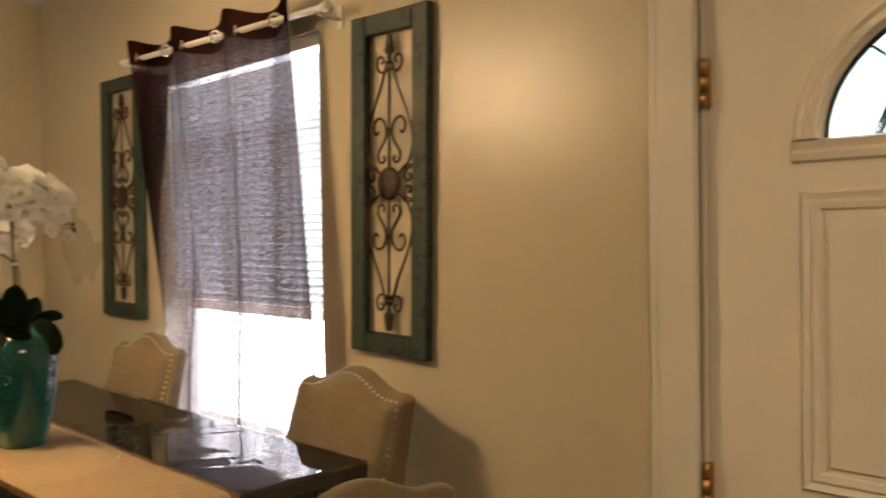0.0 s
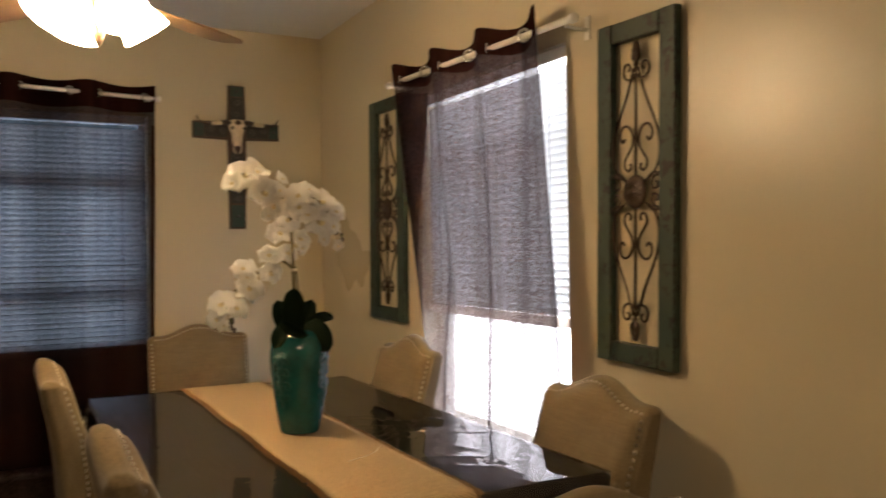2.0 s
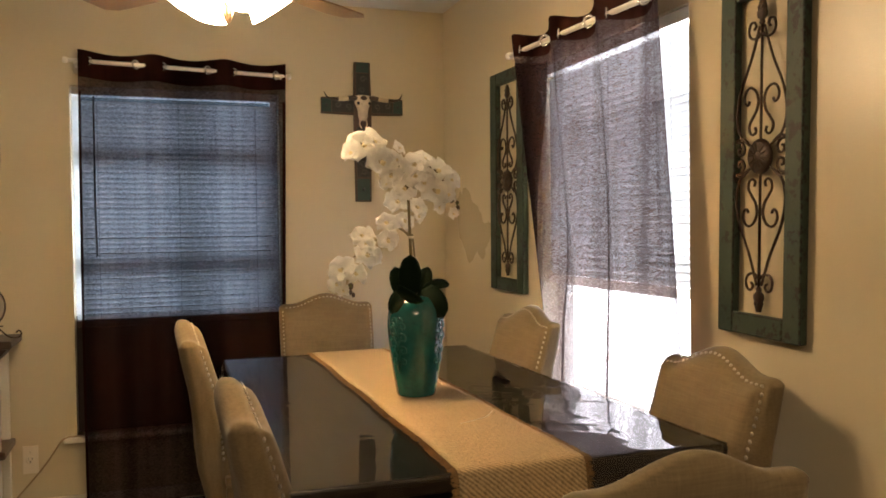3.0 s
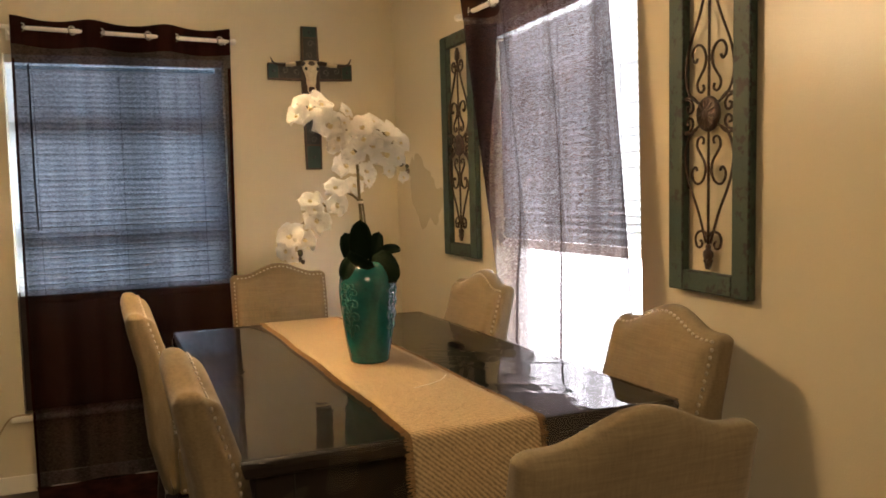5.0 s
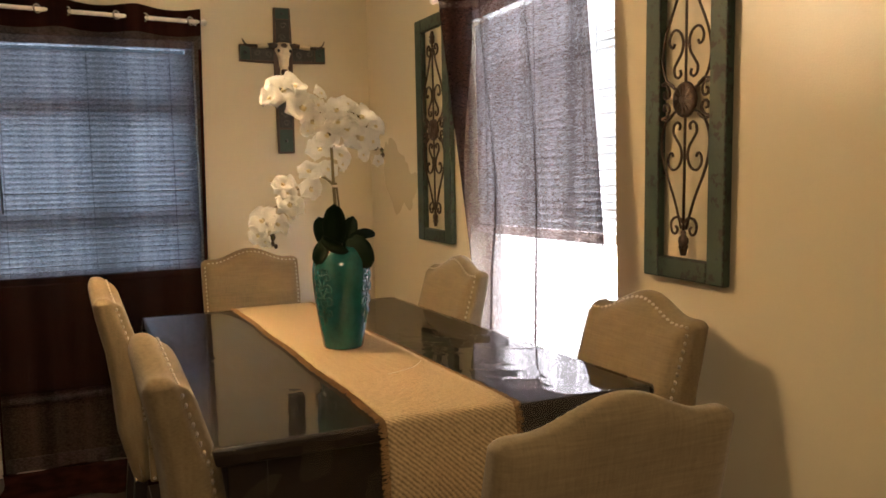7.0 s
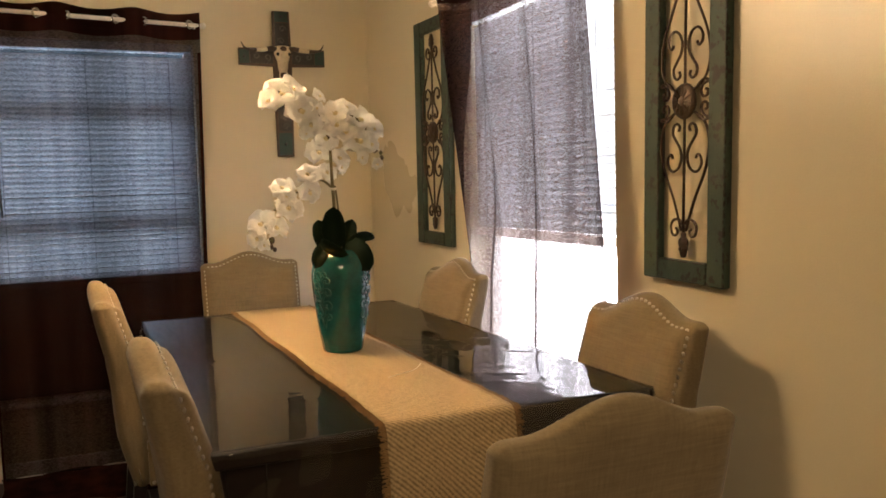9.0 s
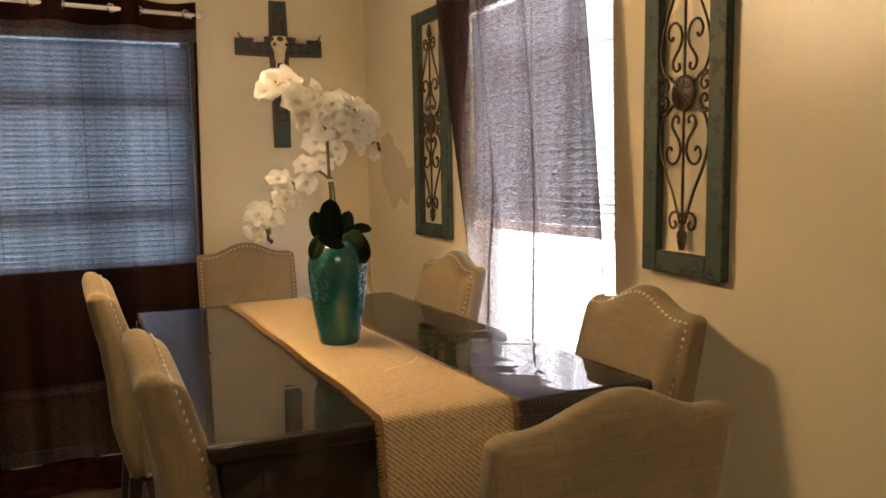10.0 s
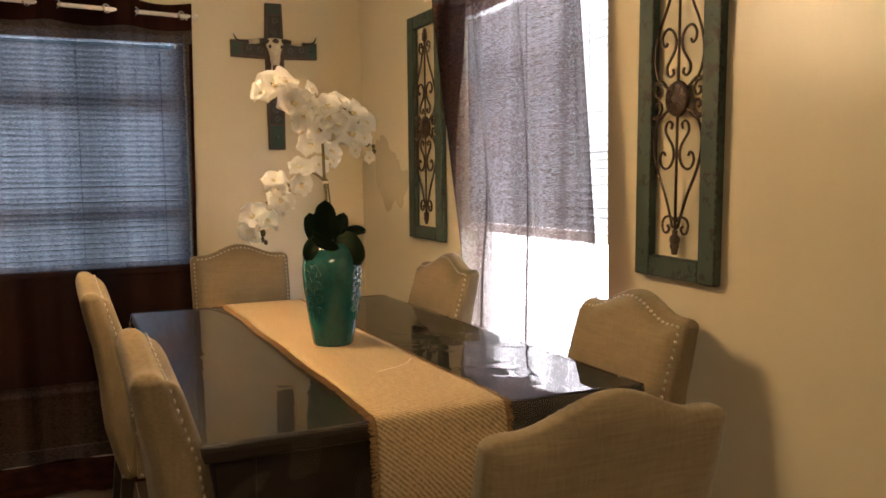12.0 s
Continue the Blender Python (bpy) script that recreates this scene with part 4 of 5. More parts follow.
A, B = steps(thx, 0.16, 44, 6), steps(thy, 0.16, 76, 6)
edge_line = [(a, B[0]) for a in A] + [(A[-1], b) for b in B[1:]] + [(a, B[-1]) for a in A[-2::-1]] + [(A[0], b) for b in B[-2:0:-1]]
tube(bm, [cover_point(a, b) for a, b in edge_line], 0.0018, 5, closed=True)
part("hem", bm, M_HEM_VINYL, cover, "pale welded hem of the vinyl", smooth=True)

runner = thing("table_runner", Matrix(), "tan burlap table runner with frayed edges on the table", "table runner")
RX0, RX1 = -1.010, -0.706


def runner_path():
    pts = [(TY1 + 0.014, TZ - 0.10 + 0.02 * k) for k in range(5)]
    pts += [(TY1 + 0.010, TZ - 0.001), (TY1 + 0.002, TZ + 0.0025)]
    n = 60
    pts += [(TY1 - 0.01 + (TY0 + 0.02 - TY1) * k / n, TZ + 0.0035 + 0.0015 * math.sin(k * 0.9) ** 2) for k in range(n + 1)]
    pts += [(TY0 - 0.004, TZ + 0.0015), (TY0 - 0.014, TZ - 0.010), (TY0 - 0.019, TZ - 0.03)]
    pts += [(TY0 - 0.020 - 0.012 * math.sin(k * 0.35), TZ - 0.05 - 0.021 * k) for k in range(20)]
    return pts


rp = runner_path()
rows = []
for i, (y, z) in enumerate(rp):
    hang = max(0, TZ - 0.02 - z) if y < tcy else 0
    row = []
    for k in range(17):
        u = k / 16
        x = RX0 + (RX1 - RX0) * u + 0.003 * math.sin(y * 11 + 2 * u) + hang * 0.02 * (u - 0.5)
        row.append((x, y - 0.008 * hang / 0.4 * math.sin(u * 9), z))
    rows.append(row)
cloth = part("cloth", sheet(bmesh.new(), rows), M_BURLAP, runner, "woven tan burlap", smooth=True)
sol = cloth.modifiers.new("thickness", "SOLIDIFY")
sol.thickness, sol.offset = 0.0022, 1
for side, x0, e in ((0, RX0, -1), (1, RX1, 1)):
    bm = bmesh.new()
    rnd = random.Random(20 + side)
    for i in range(len(rows) - 1):
        for q in range(18):
            f = rnd.random()
            p = Vector(rows[i][0 if e < 0 else 16]).lerp(Vector(rows[i + 1][0 if e < 0 else 16]), f)
            ln = rnd.uniform(0.008, 0.021)
            along = rnd.uniform(-0.008, 0.008)
            dz = -0.001 if p.z > TZ else along
            tip = p + Vector((e * ln, along if p.z > TZ else rnd.uniform(-0.004, 0.004), dz))
            tube(bm, [p, (p + tip) / 2 + Vector((0, 0, rnd.uniform(0, 0.0025))), tip], 0.0012, 3)
    tagged(part("fringe", bm, M_FRINGE, runner, "frayed burlap threads"), kind="stuff")

bm = bmesh.new()
tube(bm, glide([(-0.865, -2.62, TZ + 0.0075), (-0.815, -2.60, TZ + 0.0085), (-0.765, -2.565, TZ + 0.0080), (-0.725, -2.505, TZ + 0.0075)], 6), 0.0008, 4)
tagged(part("loose_thread", bm, M_TIE, smooth=True), "loose pale thread lying on the burlap runner", "thread")

# ---------------------------------------------------------------- upholstered chairs
CW, CH, SH = 0.468, 1.120, 1.068


def crest(u):
    """Height of the camel-backed top across the chair, u from -1 to 1."""
    a = abs(u)
    if a > 0.74:
        return SH - 0.018 * (max(0, a - 0.88) / 0.12) ** 2
    return SH + (CH - SH) * (0.5 + 0.5 * math.cos(math.pi * a / 0.74)) ** 0.9


def back_y(z):
    """Recline of the back's front face."""
    return -0.175 - 0.10 * smoothstep(0.55, 0.95, z) * min(0.25, max(0, z - 0.60)) - 0.30 * max(0, z - 0.88)


def chair_back():
    bm = bmesh.new()
    nu, nv = 44, 30
    grids = []
    for rear in (0, 1):
        g = []
        for j in range(nv + 1):
            v = 1 - (1 - j / nv) ** 1.7
            row = []
            for k in range(nu + 1):
                u = math.sin(math.pi * (k / nu - 0.5))
                z0 = 0.452
                z = z0 + v * (crest(u) - z0)
                hw = CW / 2 * (0.965 + 0.035 * smoothstep(0.5, 1.0, z))
                edge_soft = min(1, max(0, min((1 - abs(u)) * CW / 2, (1 - v) * 0.62) - 0.019) / 0.040)
                puff = (0.026 if not rear else 0.014) * math.sqrt(max(0, 1 - (1 - edge_soft) ** 2))
                thick = 0.066 - 0.09 * max(0, z - 0.88)
                y = back_y(z) + (puff if not rear else -thick - 0.010 - puff * 0.7 + 0.26 * max(0, 0.62 - z))
                # rolled rim
                out = 1 - min(1, min((1 - abs(u)) * CW / 2, (1 - v) * 0.62) / 0.023)
                y += 0.023 * (1 - math.sqrt(1 - out * out)) * (1 if rear else -1)
                row.append(bm.verts.new((u * hw, y, z)))
            g.append(row)
        grids.append(g)
        for a, b in zip(g, g[1:]):
            for k in range(nu):
                bm.faces.new((a[k], a[k + 1], b[k + 1], b[k]))
    f, r = grids
    loop = [(j, 0) for j in range(nv)] + [(nv, k) for k in range(nu)] + [(j, nu) for j in range(nv, 0, -1)] + [(0, k) for k in range(nu, 0, -1)]
    for (a, b), (c, d) in zip(loop, loop[1:] + loop[:1]):
        bm.faces.new((f[a][b], f[c][d], r[c][d], r[a][b]))
    return bm


def nail_line():
    """Places of the nail heads round the front face of the back."""
    pts = []
    z = 0.66
    while z < SH - 0.024:
        pts += [(-1, z), (1, z)]
        z += 0.0195
    out = [(s * (CW / 2 - 0.0185), z) for s, z in pts]
    x = -CW / 2 + 0.0235
    while x <= CW / 2 - 0.0185:
        u = x / (CW / 2)
        out.append((x, crest(u) - 0.0185))
        x += 0.0195 / math.sqrt(1 + ((crest(u + 0.02) - crest(u - 0.02)) / (0.04 * CW / 2)) ** 2)
    return out


def build_chair(m, label):
    ch = thing("dining_chair", m, label, "chair", "chairs round the table")
    part("backrest", chair_back(), M_LINEN, ch, "beige linen camel-backed backrest", smooth=True)
    nail = None
    for x, z in nail_line():
        m_ = pose(x, back_y(z) + 0.0008, z)
        if nail is None:
            nail = part("nail_head", ball(bmesh.new(), (0, 0, 0), 0.0062, (1, 0.7, 1), 8, 5), M_NAIL, ch, smooth=True)
            nail.matrix_basis = m_
        else:
            share("nail_head", nail, ch, m_)
    bm = bmesh.new()
    n = 12
    rows_ = []
    for j in range(n + 1):
        y = -0.17 + 0.42 * j / n
        rows_.append([(-CW / 2 - 0.004 + (CW + 0.008) * k / n, y, 0.600 + 0.022 * math.sqrt(max(0, 1 - (2 * k / n - 1) ** 4)) * math.sqrt(max(0, 1 - (2 * j / n - 1) ** 4))) for k in range(n + 1)])
    sheet(bm, rows_)
    box(bm, -CW / 2 - 0.004, CW / 2 + 0.004, -0.17, 0.25, 0.565, 0.5995)
    part("seat", bm, M_LINEN, ch, "padded beige linen seat", smooth=False, bevel=0.006)
    part("seat_skirt", boxed(-CW / 2, CW / 2, -0.168, 0.246, 0.450, 0.564), M_LINEN, ch, bevel=0.005)
    for k in range(21):
        share("nail_head", nail, ch, pose(-CW / 2 + 0.012 + k * (CW - 0.024) / 20, -0.2140, 0.463))
        for s in (-1, 1):
            share("nail_head", nail, ch, pose(s * (CW / 2 + 0.001), -0.155 + k * 0.0195, 0.463, 0, 0, 90))
    for sx in (-1, 1):
        for y, lean in ((0.205, 0.0), (-0.195, -0.05)):
            bm = bmesh.new()
            for v in box(bm, sx * 0.178 - 0.021, sx * 0.178 + 0.021, y - 0.021, y + 0.021, 0, 0.449):
                if v.co.z < 0.1:
                    v.co.x = sx * 0.178 + (v.co.x - sx * 0.178) * 0.65
                    v.co.y = y + lean + (v.co.y - y) * 0.65
            part("leg", bm, M_WOOD, ch, "dark tapered wooden leg", bevel=0.003)
    for z, y in ((0.20, 0.205),):
        part("foot_rail", boxed(-0.16, 0.16, y - 0.011, y + 0.011, z - 0.016, z + 0.016), M_WOOD, ch, "dark wooden foot rail", bevel=0.003)
    return ch


chair = build_chair(pose(-0.798, -0.566, 0, 0, 0, 177) @ Matrix.Diagonal((1.06, 1, 1, 1)), "beige linen chair with nail heads at the table's end")
for m, lb in ((pose(-0.800, -3.270, 0, 0, 0, -0.8) @ Matrix.Diagonal((0.925, 1, 0.980, 1)), "beige linen chair with its plain back outwards, pulled out"),
              (pose(-1.181, -2.785, 0, 0, 0, -90) @ Matrix.Diagonal((1, 1, 1.010, 1)), "beige linen chair with nail heads beside the curtained window"),
              (pose(-1.248, -1.520, 0, 0, 0, -90) @ Matrix.Diagonal((1, 1, 1.016, 1)), "beige linen chair with nail heads near the dark curtain"),
              (pose(-0.420, -2.744, 0, 0, 0, 88), "beige linen chair with nail heads close to the wall"),
              (pose(-0.417, -1.490, 0, 0, 0, 92) @ Matrix.Diagonal((0.96, 1, 1.008, 1)), "beige linen chair with nail heads before the bright window")):
    tagged(copy_thing(chair, m), lb)

# ---------------------------------------------------------------- vase and orchid
VX, VY = -0.856, -2.190
vase = thing("vase", pose(VX, VY, TZ + 0.0055), "glossy teal ceramic vase with raised scrolls on the runner", "vase")
V_PROF = [(0.0, 0.0), (0.052, 0.0), (0.061, 0.004), (0.066, 0.03), (0.074, 0.08), (0.082, 0.14), (0.0875, 0.20), (0.0885, 0.235), (0.084, 0.268), (0.072, 0.293), (0.058, 0.308), (0.050, 0.313), (0.045, 0.310), (0.045, 0.26)]


def vase_r(z):
    for (r0, z0), (r1, z1) in zip(V_PROF[2:], V_PROF[3:]):
        if z0 <= z <= z1:
            return r0 + (r1 - r0) * (z - z0) / (z1 - z0)
    return 0.09


bm = bmesh.new()
lathe(bm, glide(V_PROF[1:], 4), 48, caps=True)
part("body", bm, M_GLAZE, vase, smooth=True)
for ang in (212, 318, 80):
    bm = bmesh.new()

    def on(pts):
        tube(bm, [((vase_r(0.165 + z) + 0.0008) * math.cos(radians(ang) + x / 0.088), (vase_r(0.165 + z) + 0.0008) * math.sin(radians(ang) + x / 0.088), 0.165 + z) for x, z in pts], 0.0032, 6)

    on([(0, -0.075), (0, 0.085)])
    for s in (1, -1):
        for cz, rr in ((0.055, 0.014), (0.02, 0.017), (-0.02, 0.018), (-0.055, 0.013)):
            on([(s * x, z) for x, z in glide([(0.001, cz - 0.03), (0.006, cz - 0.012), (0.012, cz)])])
            on([(s * x, z) for x, z in spiral(0.020, cz + 0.003, rr, math.pi * 1.05, -1.2, 1)])
        on([(s * x, z) for x, z in spiral(0.010, 0.078, 0.010, -0.5, 0.9, 1)])
    part("scroll_relief", bm, M_GLAZE_LIGHT, vase, "raised pale teal scrolls", smooth=True)

orchid = thing("orchid", pose(VX, VY, TZ + 0.0055), "white silk orchid with arching sprays in the vase", "orchid")


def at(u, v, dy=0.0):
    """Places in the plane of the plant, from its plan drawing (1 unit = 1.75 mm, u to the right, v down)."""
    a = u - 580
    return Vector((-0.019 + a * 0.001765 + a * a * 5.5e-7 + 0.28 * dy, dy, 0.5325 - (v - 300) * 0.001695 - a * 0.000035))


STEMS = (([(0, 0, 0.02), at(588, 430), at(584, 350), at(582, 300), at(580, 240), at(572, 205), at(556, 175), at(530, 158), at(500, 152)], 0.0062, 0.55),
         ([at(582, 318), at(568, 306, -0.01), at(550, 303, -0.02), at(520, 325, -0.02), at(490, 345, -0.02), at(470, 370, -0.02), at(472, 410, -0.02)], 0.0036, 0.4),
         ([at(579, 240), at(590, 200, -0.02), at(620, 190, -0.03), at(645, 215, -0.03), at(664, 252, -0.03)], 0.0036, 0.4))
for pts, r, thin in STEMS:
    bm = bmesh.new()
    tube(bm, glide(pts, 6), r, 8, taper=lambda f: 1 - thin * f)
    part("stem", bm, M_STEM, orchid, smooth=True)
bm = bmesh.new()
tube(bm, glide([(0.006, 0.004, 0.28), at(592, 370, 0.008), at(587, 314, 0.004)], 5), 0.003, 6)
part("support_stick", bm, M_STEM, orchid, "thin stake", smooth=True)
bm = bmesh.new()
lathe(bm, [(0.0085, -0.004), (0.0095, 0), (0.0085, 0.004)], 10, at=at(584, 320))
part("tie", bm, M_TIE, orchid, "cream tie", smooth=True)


def petal(bm, ln, wd, a, cup, twist, base=0.006):
    """A rounded, cupped petal that points along angle a in the flower's plane."""
    rows_ = []
    for j in range(7):
        f = j / 6
        half = wd / 2 * math.sin(math.pi * min(1, f * 0.88 + 0.10)) ** 0.62
        r = []
        for k in range(6):
            u = -1 + 2 * k / 5
            x, y = u * half, base + f * ln - 0.006 * u * u * f
            z = cup * math.sin(f * 2.3) - cup * 1.1 * f * f + 0.005 * u * u - twist * u * f + 0.0022 * math.sin(7 * u + 9 * f)
            r.append((x * math.cos(a) - y * math.sin(a), x * math.sin(a) + y * math.cos(a), z))
        rows_.append(r)
    sheet(bm, rows_)


flower_meshes = []
for v in range(5):
    r = random.Random(40 + v)
    bm = bmesh.new()
    for a, ln, wd in ((90, 0.038, 0.064), (-90, 0.038, 0.064), (0, 0.038, 0.040), (142, 0.036, 0.036), (-142, 0.036, 0.036)):
        petal(bm, ln * r.uniform(0.9, 1.12), wd * r.uniform(0.92, 1.1), radians(a + r.uniform(-9, 9)), r.uniform(0.002, 0.020), r.uniform(-0.012, 0.012))
    f = part("flower", bm, M_PETAL, orchid, "white silk flower", smooth=True)
    bm = bmesh.new()
    ball(bm, (0, -0.004, 0.007), 0.004, (1, 1.3, 0.9), 8, 5)
    for s in (-1, 1):
        ball(bm, (s * 0.005, -0.006, 0.007), 0.0032, (0.6, 1.2, 0.8), 6, 4)
    petal(bm, 0.009, 0.009, math.pi, 0.006, 0)
    lip = part("lip", bm, M_LIP, f, "yellowish lip", smooth=True)
    flower_meshes.append((f, lip))

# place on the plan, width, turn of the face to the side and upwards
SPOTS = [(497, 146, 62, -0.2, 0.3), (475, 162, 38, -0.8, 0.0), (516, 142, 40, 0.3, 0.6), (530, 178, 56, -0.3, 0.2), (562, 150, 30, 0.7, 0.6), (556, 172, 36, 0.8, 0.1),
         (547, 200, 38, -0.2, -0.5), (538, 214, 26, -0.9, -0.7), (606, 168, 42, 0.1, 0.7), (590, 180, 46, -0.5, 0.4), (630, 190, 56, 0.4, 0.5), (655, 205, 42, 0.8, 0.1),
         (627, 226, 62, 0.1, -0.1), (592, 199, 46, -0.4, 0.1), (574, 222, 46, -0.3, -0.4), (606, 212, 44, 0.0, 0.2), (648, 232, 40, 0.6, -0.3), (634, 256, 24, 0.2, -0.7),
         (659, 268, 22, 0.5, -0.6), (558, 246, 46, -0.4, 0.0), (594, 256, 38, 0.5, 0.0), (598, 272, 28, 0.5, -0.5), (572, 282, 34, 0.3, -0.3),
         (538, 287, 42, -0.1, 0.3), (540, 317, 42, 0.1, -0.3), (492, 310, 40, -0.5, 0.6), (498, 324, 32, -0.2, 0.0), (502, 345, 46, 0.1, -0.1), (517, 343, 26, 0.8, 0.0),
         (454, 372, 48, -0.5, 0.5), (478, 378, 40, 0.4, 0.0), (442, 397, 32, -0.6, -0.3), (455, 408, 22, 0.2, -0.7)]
rnd = random.Random(77)
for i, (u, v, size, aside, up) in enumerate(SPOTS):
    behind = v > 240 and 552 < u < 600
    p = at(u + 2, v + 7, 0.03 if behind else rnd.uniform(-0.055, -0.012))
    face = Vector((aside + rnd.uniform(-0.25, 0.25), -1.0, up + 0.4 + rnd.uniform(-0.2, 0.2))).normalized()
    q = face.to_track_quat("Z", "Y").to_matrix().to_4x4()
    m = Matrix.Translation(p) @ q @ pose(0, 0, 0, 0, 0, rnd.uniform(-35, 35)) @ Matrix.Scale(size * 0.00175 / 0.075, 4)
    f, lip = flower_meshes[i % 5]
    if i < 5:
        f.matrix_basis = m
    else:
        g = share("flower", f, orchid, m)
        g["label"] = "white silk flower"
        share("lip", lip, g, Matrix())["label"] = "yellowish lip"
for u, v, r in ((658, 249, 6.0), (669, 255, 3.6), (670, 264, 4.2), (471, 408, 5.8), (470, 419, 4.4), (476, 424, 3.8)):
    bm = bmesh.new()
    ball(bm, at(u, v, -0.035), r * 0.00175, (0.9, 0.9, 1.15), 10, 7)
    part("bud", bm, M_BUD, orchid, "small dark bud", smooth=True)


def leaf(p0, p1, wide, bend, roll):
    """A broad strap leaf from p0 to p1."""
    p0, p1 = Vector(p0), Vector(p1)
    d = (p1 - p0)
    side = Matrix.Rotation(roll, 3, d.normalized()) @ d.cross(Vector((0.35, 1, 0.1))).normalized()
    up = d.cross(side).normalized()
    if up.y > 0:
        up = -up
    bm = bmesh.new()
    tops = []
    for j in range(11):
        f = j / 10
        half = wide / 2 * math.sqrt(max(0.0004, 1 - (2 * (0.06 + 0.94 * f) - 1) ** 2))
        c = p0 + d * f + up * bend * math.sin(math.pi * f)
        tops.append([c + side * half * u + up * 0.010 * abs(u) for u in (-1, -0.6, -0.2, 0.2, 0.6, 1)])
    sheet(bm, tops)
    ob = part("leaf", bm, M_LEAF, orchid, "dark green strap leaf", smooth=True)
    s = ob.modifiers.new("thickness", "SOLIDIFY")
    s.thickness = 0.002


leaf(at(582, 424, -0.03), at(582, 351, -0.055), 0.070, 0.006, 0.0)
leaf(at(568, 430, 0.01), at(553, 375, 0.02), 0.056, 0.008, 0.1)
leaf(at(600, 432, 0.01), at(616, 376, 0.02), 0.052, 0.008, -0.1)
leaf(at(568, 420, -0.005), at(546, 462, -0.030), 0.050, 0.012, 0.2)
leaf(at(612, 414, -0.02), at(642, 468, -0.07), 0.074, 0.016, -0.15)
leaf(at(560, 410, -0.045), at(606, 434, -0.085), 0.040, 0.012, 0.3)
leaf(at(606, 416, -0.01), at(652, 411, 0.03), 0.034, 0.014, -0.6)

# ---------------------------------------------------------------- ceiling fan with lit shades
FX, FY = -1.405, -2.05
fan = thing("ceiling_fan", pose(FX, FY, CEIL_Z), "oak-bladed ceiling fan with lit frosted shades over the table", "ceiling fan")
bm = bmesh.new()
lathe(bm, [(0.02, -0.001), (0.072, -0.002), (0.068, -0.03), (0.03, -0.055), (0.016, -0.06)], 28)
part("canopy", bm, M_BRONZE, fan, smooth=True)
bm = bmesh.new()
tube(bm, [(0, 0, -0.05), (0, 0, -0.33)], 0.0125, 12)
part("downrod", bm, M_BRONZE, fan, smooth=True)
bm = bmesh.new()
lathe(bm, [(0.02, -0.315), (0.07, -0.325), (0.115, -0.35), (0.125, -0.39), (0.118, -0.43), (0.08, -0.455), (0.055, -0.46)], 32)
part("motor_housing", bm, M_BRONZE, fan, smooth=True)
for k in range(4):
    a = radians(40 + 90 * k)
    bm = bmesh.new()
    out = []
    for j in range(13):
        f = j / 12
        half = 0.052 + 0.022 * smoothstep(0, 0.6, f) - 0.03 * smoothstep(0.9, 1.0, f)
        out.append((0.17 + 0.475 * f, half))
    ring_up = [bm.verts.new((x, h, -0.487 + 0.010 * h / 0.07)) for x, h in out] + [bm.verts.new((x, -h, -0.487 - 0.010 * h / 0.07)) for x, h in reversed(out)]
    bm.faces.new(ring_up)
    ext = bmesh.ops.extrude_face_region(bm, geom=bm.faces[:])
    bmesh.ops.translate(bm, verts=[g for g in ext["geom"] if isinstance(g, bmesh.types.BMVert)], vec=(0, 0, 0.007))
    bl = part("blade", bm, M_BLADE, fan, "oak blade", bevel=0.002)
    bl.matrix_basis = Matrix.Rotation(a, 4, "Z")
    bm = bmesh.new()
    tube(bm, [(0.085, 0, -0.45), (0.15, 0, -0.474), (0.23, 0, -0.478)], 0.012, 8)
    part("blade_iron", bm, M_BRONZE, bl, "bronze blade arm", smooth=True)
bm = bmesh.new()
lathe(bm, [(0.05, -0.46), (0.062, -0.475), (0.058, -0.52), (0.03, -0.545), (0.018, -0.60), (0.012, -0.628), (0.004, -0.64)], 24)
part("light_kit", bm, M_BRONZE, fan, "bronze light fitting", smooth=True)
for k in range(4):
    a = 20 + 90 * k
    bm = bmesh.new()
    prof = [(0.022, 0.0), (0.034, -0.012), (0.052, -0.04), (0.064, -0.075), (0.073, -0.105), (0.0745, -0.112), (0.0705, -0.108), (0.060, -0.072), (0.046, -0.036), (0.028, -0.012)]
    lathe(bm, prof, 24, caps=False)
    sh = part("shade", bm, M_SHADE, fan, "lit frosted glass bell shade", smooth=True)
    sh.matrix_basis = pose(0, 0, 0, 0, 0, a) @ pose(0.085, 0, -0.490, 0, -38, 0)
    bm = bmesh.new()
    ball(bm, (0, 0, -0.062), 0.027, (1, 1, 1.25), 12, 8)
    tube(bm, [(0, 0, -0.005), (0, 0, -0.04)], 0.012, 8)
    part("bulb", bm, M_BULB, sh, "lit bulb", smooth=True)
    bm = bmesh.new()
    tube(bm, [(0.05, 0, -0.485), (0.08, 0, -0.482), (0.09, 0, -0.497)], 0.010, 8)
    arm = part("shade_arm", bm, M_BRONZE, fan, smooth=True)
    arm.matrix_basis = pose(0, 0, 0, 0, 0, a)

# ---------------------------------------------------------------- outlet, cable, rack with a plate
outlet = thing("wall_outlet", pose(-2.272, -0.001, 0.297), "cream duplex outlet on the wall with a cable", "outlet")
part("cover_plate", boxed(-0.037, 0.037, -0.006, 0, -0.072, 0.072), M_PLATE, outlet, bevel=0.003)
bm = bmesh.new()
lathe(bm, [(0.0215, 0), (0.0215, 0.003), (0.0185, 0.005)], 24)
socket = part("socket", bm, M_PLATE, outlet, "round single receptacle")
socket.matrix_basis = pose(0, -0.005, 0.0, 90, 0, 0)
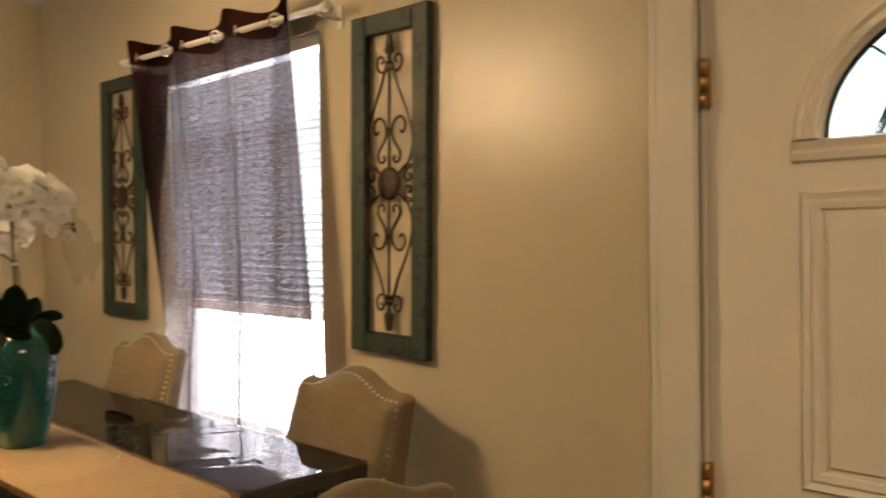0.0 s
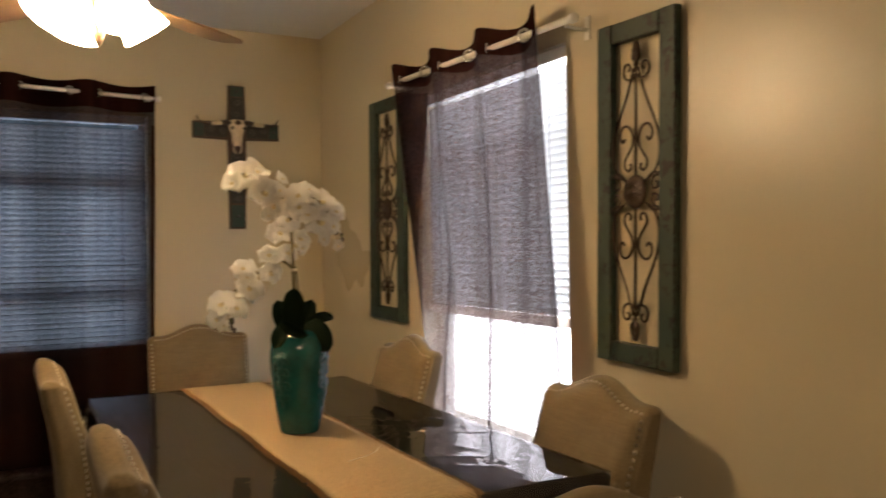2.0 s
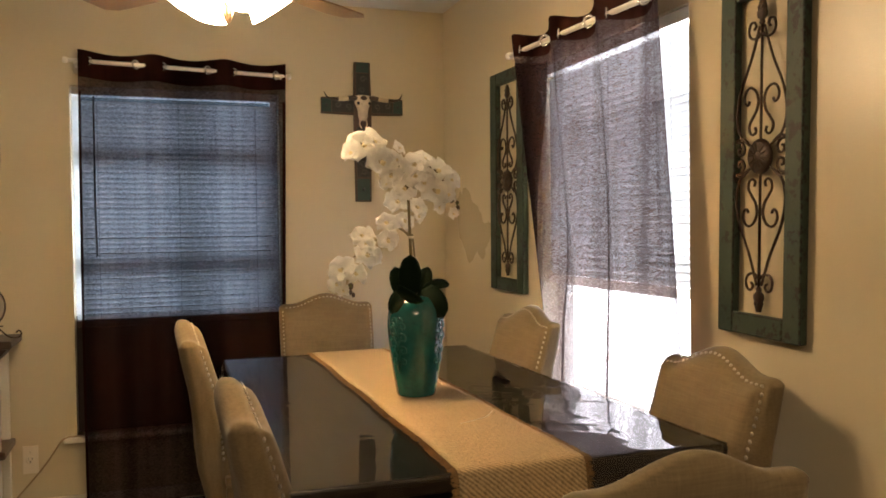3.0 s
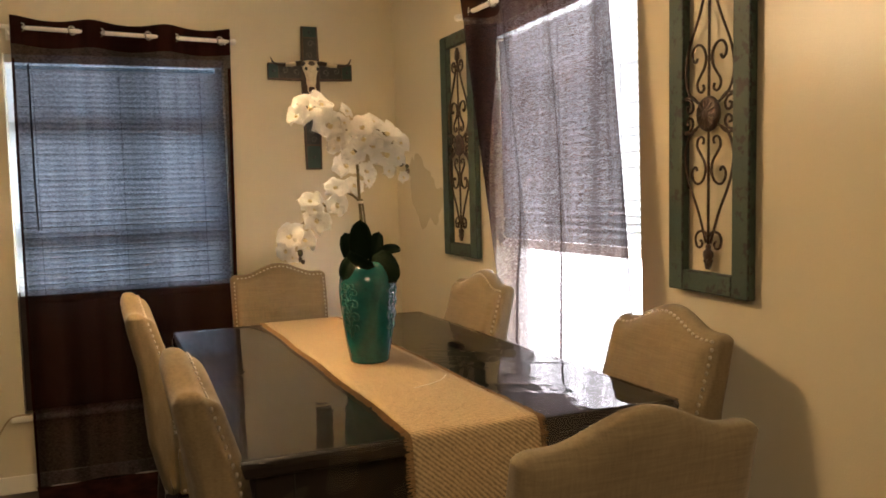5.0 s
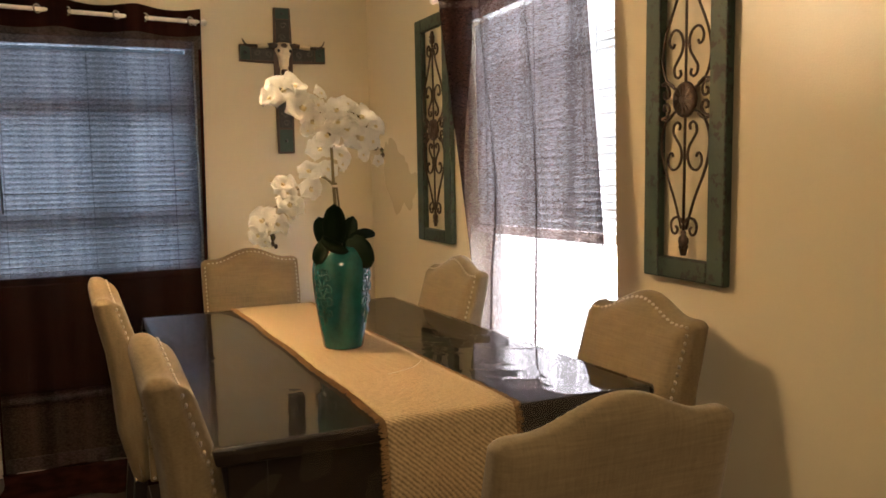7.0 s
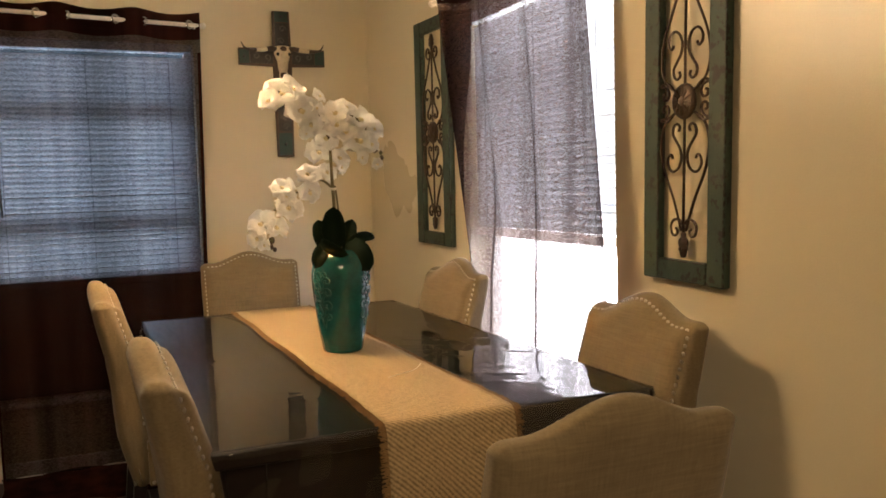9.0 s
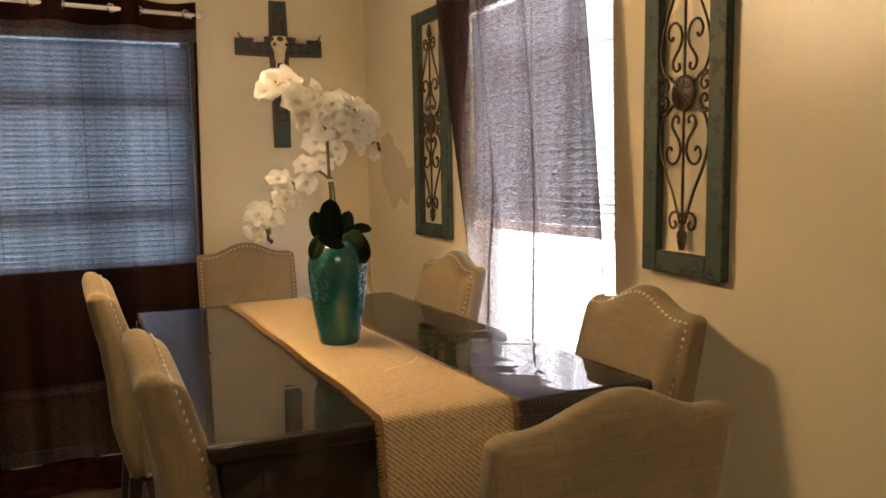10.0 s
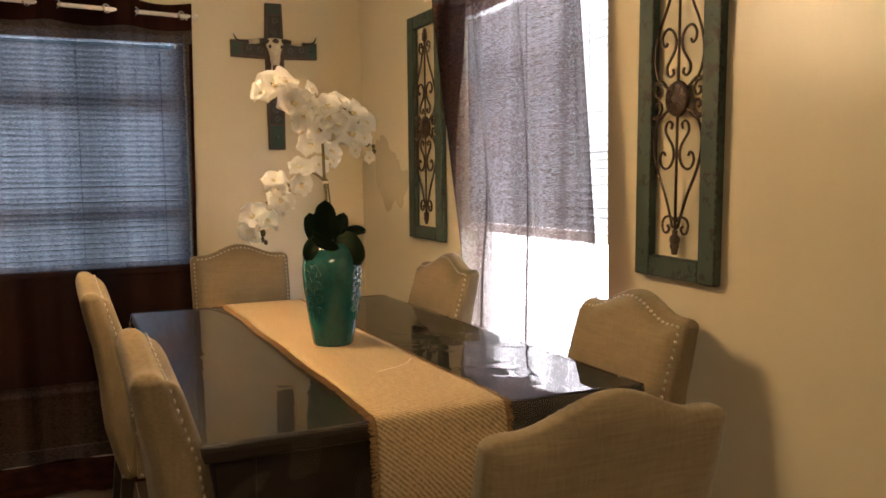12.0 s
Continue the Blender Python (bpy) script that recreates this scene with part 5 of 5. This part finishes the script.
for x, z, w, h in ((-0.008, 0.004, 0.0016, 0.005), (0.008, 0.004, 0.0016, 0.005), (0.0, -0.009, 0.0032, 0.0036)):
    part("slot", boxed(x - w, x + w, -0.0113, -0.0100, z - h, z + h), M_DARK, outlet, "dark slot")
bm = bmesh.new()
ball(bm, (0, -0.006, 0.040), 0.003, (1, 0.5, 1), 8, 5)
part("screw", bm, M_CHROME, outlet, "small screw", smooth=True)
bm = bmesh.new()
tube(bm, glide([(-2.02, -0.035, 0.4055), (-2.09, -0.045, 0.4055), (-2.125, -0.065, 0.385), (-2.18, -0.06, 0.30), (-2.26, -0.05, 0.20), (-2.38, -0.06, 0.07), (-2.48, -0.08, 0.006), (-2.66, -0.12, 0.005)], 7), 0.0045, 8)
tagged(part("power_cable", bm, M_CABLE, smooth=True), "tan cable running down from the window sill", "cable")

rack = thing("shelf_rack", pose(-2.755, -0.20, 0), "small rack with white posts and dark shelves against the wall", "shelf rack")
for x in (-0.44, 0.385):
    for y in (-0.13, 0.13):
        part("post", boxed(x - 0.018, x + 0.018, y - 0.018, y + 0.018, 0, 0.915), M_WHITE_WOOD, rack, bevel=0.003)
for z, ov in ((0.955, 0.06), (0.43, 0.02), (0.12, 0.0)):
    part("shelf", boxed(-0.46 - ov, 0.405 + ov, -0.15 - ov * 0.5, 0.15, z - 0.038, z), M_SHELF, rack, "dark wooden shelf", bevel=0.008)
part("side_panel", boxed(-0.42, 0.366, -0.12, 0.12, 0.44, 0.848), M_WHITE_WOOD, rack, "white panel under the top shelf")
bm = bmesh.new()
for v in box(bm, -0.50, 0.445, -0.17, 0.15, 0.85, 0.9165):
    if v.co.z < 0.9:
        v.co.x, v.co.y = max(-0.44, min(0.39, v.co.x)), max(-0.13, v.co.y)
part("cove", bm, M_SHELF, rack, "dark sloping moulding under the shelf", bevel=0.004)
oval = thing("oval_frame", pose(-2.535, -0.004, 1.86), "oval dark-rimmed frame with a cream field on the wall", "wall frame")
bm = bmesh.new()
tube(bm, [(0.150 * math.cos(a * math.tau / 48), -0.010, 0.30 * math.sin(a * math.tau / 48)) for a in range(48)], 0.0105, 8, closed=True)
part("rim", bm, M_SHELF, oval, "dark oval rim", smooth=True)
bm = bmesh.new()
bm.faces.new([bm.verts.new((0.148 * math.cos(a * math.tau / 48), -0.006, 0.298 * math.sin(a * math.tau / 48))) for a in range(48)])
part("field", bm, M_WHITE_WOOD, oval, "plain cream field")
easel = thing("plate_easel", pose(-2.440, -0.21, 0.955), "scrolled dark iron easel on the rack", "plate easel")
bm = bmesh.new()
for s in (-1, 1):
    tube(bm, [(s * 0.09 + s * X, -0.05, Z) for X, Z in glide([(-0.04, 0.13), (-0.02, 0.07), (0.012, 0.028), (0.04, 0.006), (0.075, 0.006), (0.088, 0.024), (0.076, 0.038), (0.064, 0.028)], 6)], 0.0038, 6)
    tube(bm, [(s * 0.06, -0.05, 0.12), (s * 0.02, 0.03, 0.25)], 0.0038, 6)
    tube(bm, [(s * 0.06, -0.05, 0.055), (s * 0.065, 0.05, 0.004)], 0.0038, 6)
tube(bm, [(-0.10, -0.05, 0.062), (0.10, -0.05, 0.062)], 0.0038, 6)
part("iron_wire", bm, M_IRON, easel, smooth=True)
dish = thing("decor_plate", pose(-2.440, -0.235, 1.105, 78, 0, 0), "round grey glazed plate with rings on the easel", "plate")
bm = bmesh.new()
lathe(bm, [(0.0, 0.0), (0.045, 0.0), (0.05, 0.003), (0.062, 0.003), (0.066, 0.006), (0.085, 0.009), (0.089, 0.013), (0.108, 0.018), (0.11, 0.016), (0.09, 0.004), (0.05, -0.006), (0.0, -0.006)][1:], 40)
part("dish", bm, M_DISH, dish, smooth=True)
bm = bmesh.new()
tube(bm, [(0.109 * math.cos(a * math.tau / 40), 0.109 * math.sin(a * math.tau / 40), 0.017) for a in range(40)], 0.0045, 6, closed=True)
part("rim", bm, M_IRON, dish, "dark rim", smooth=True)

# ---------------------------------------------------------------- floor tiles
tile = None
rnd = random.Random(9)
TS = 0.45
for i in range(int(4.2 / TS) + 1):
    for j in range(int(-ROOM_Y / TS) + 1):
        x0, y0 = -(i + 1) * TS, -(j + 1) * TS
        sx, sy = max(0.05, min(TS, x0 + TS - ROOM_X)), max(0.05, min(TS, y0 + TS - ROOM_Y))
        m = Matrix.Translation((x0 + TS / 2, y0 + TS / 2, -0.006))
        if x0 < ROOM_X - 0.01 or y0 < ROOM_Y - 0.01:
            continue
        if tile is None:
            tile = part("tile", boxed(-TS / 2 + 0.003, TS / 2 - 0.003, -TS / 2 + 0.003, TS / 2 - 0.003, 0, 0.006), M_FLOOR, floor)
            tile.matrix_basis = m
        else:
            share("tile", tile, floor, m)
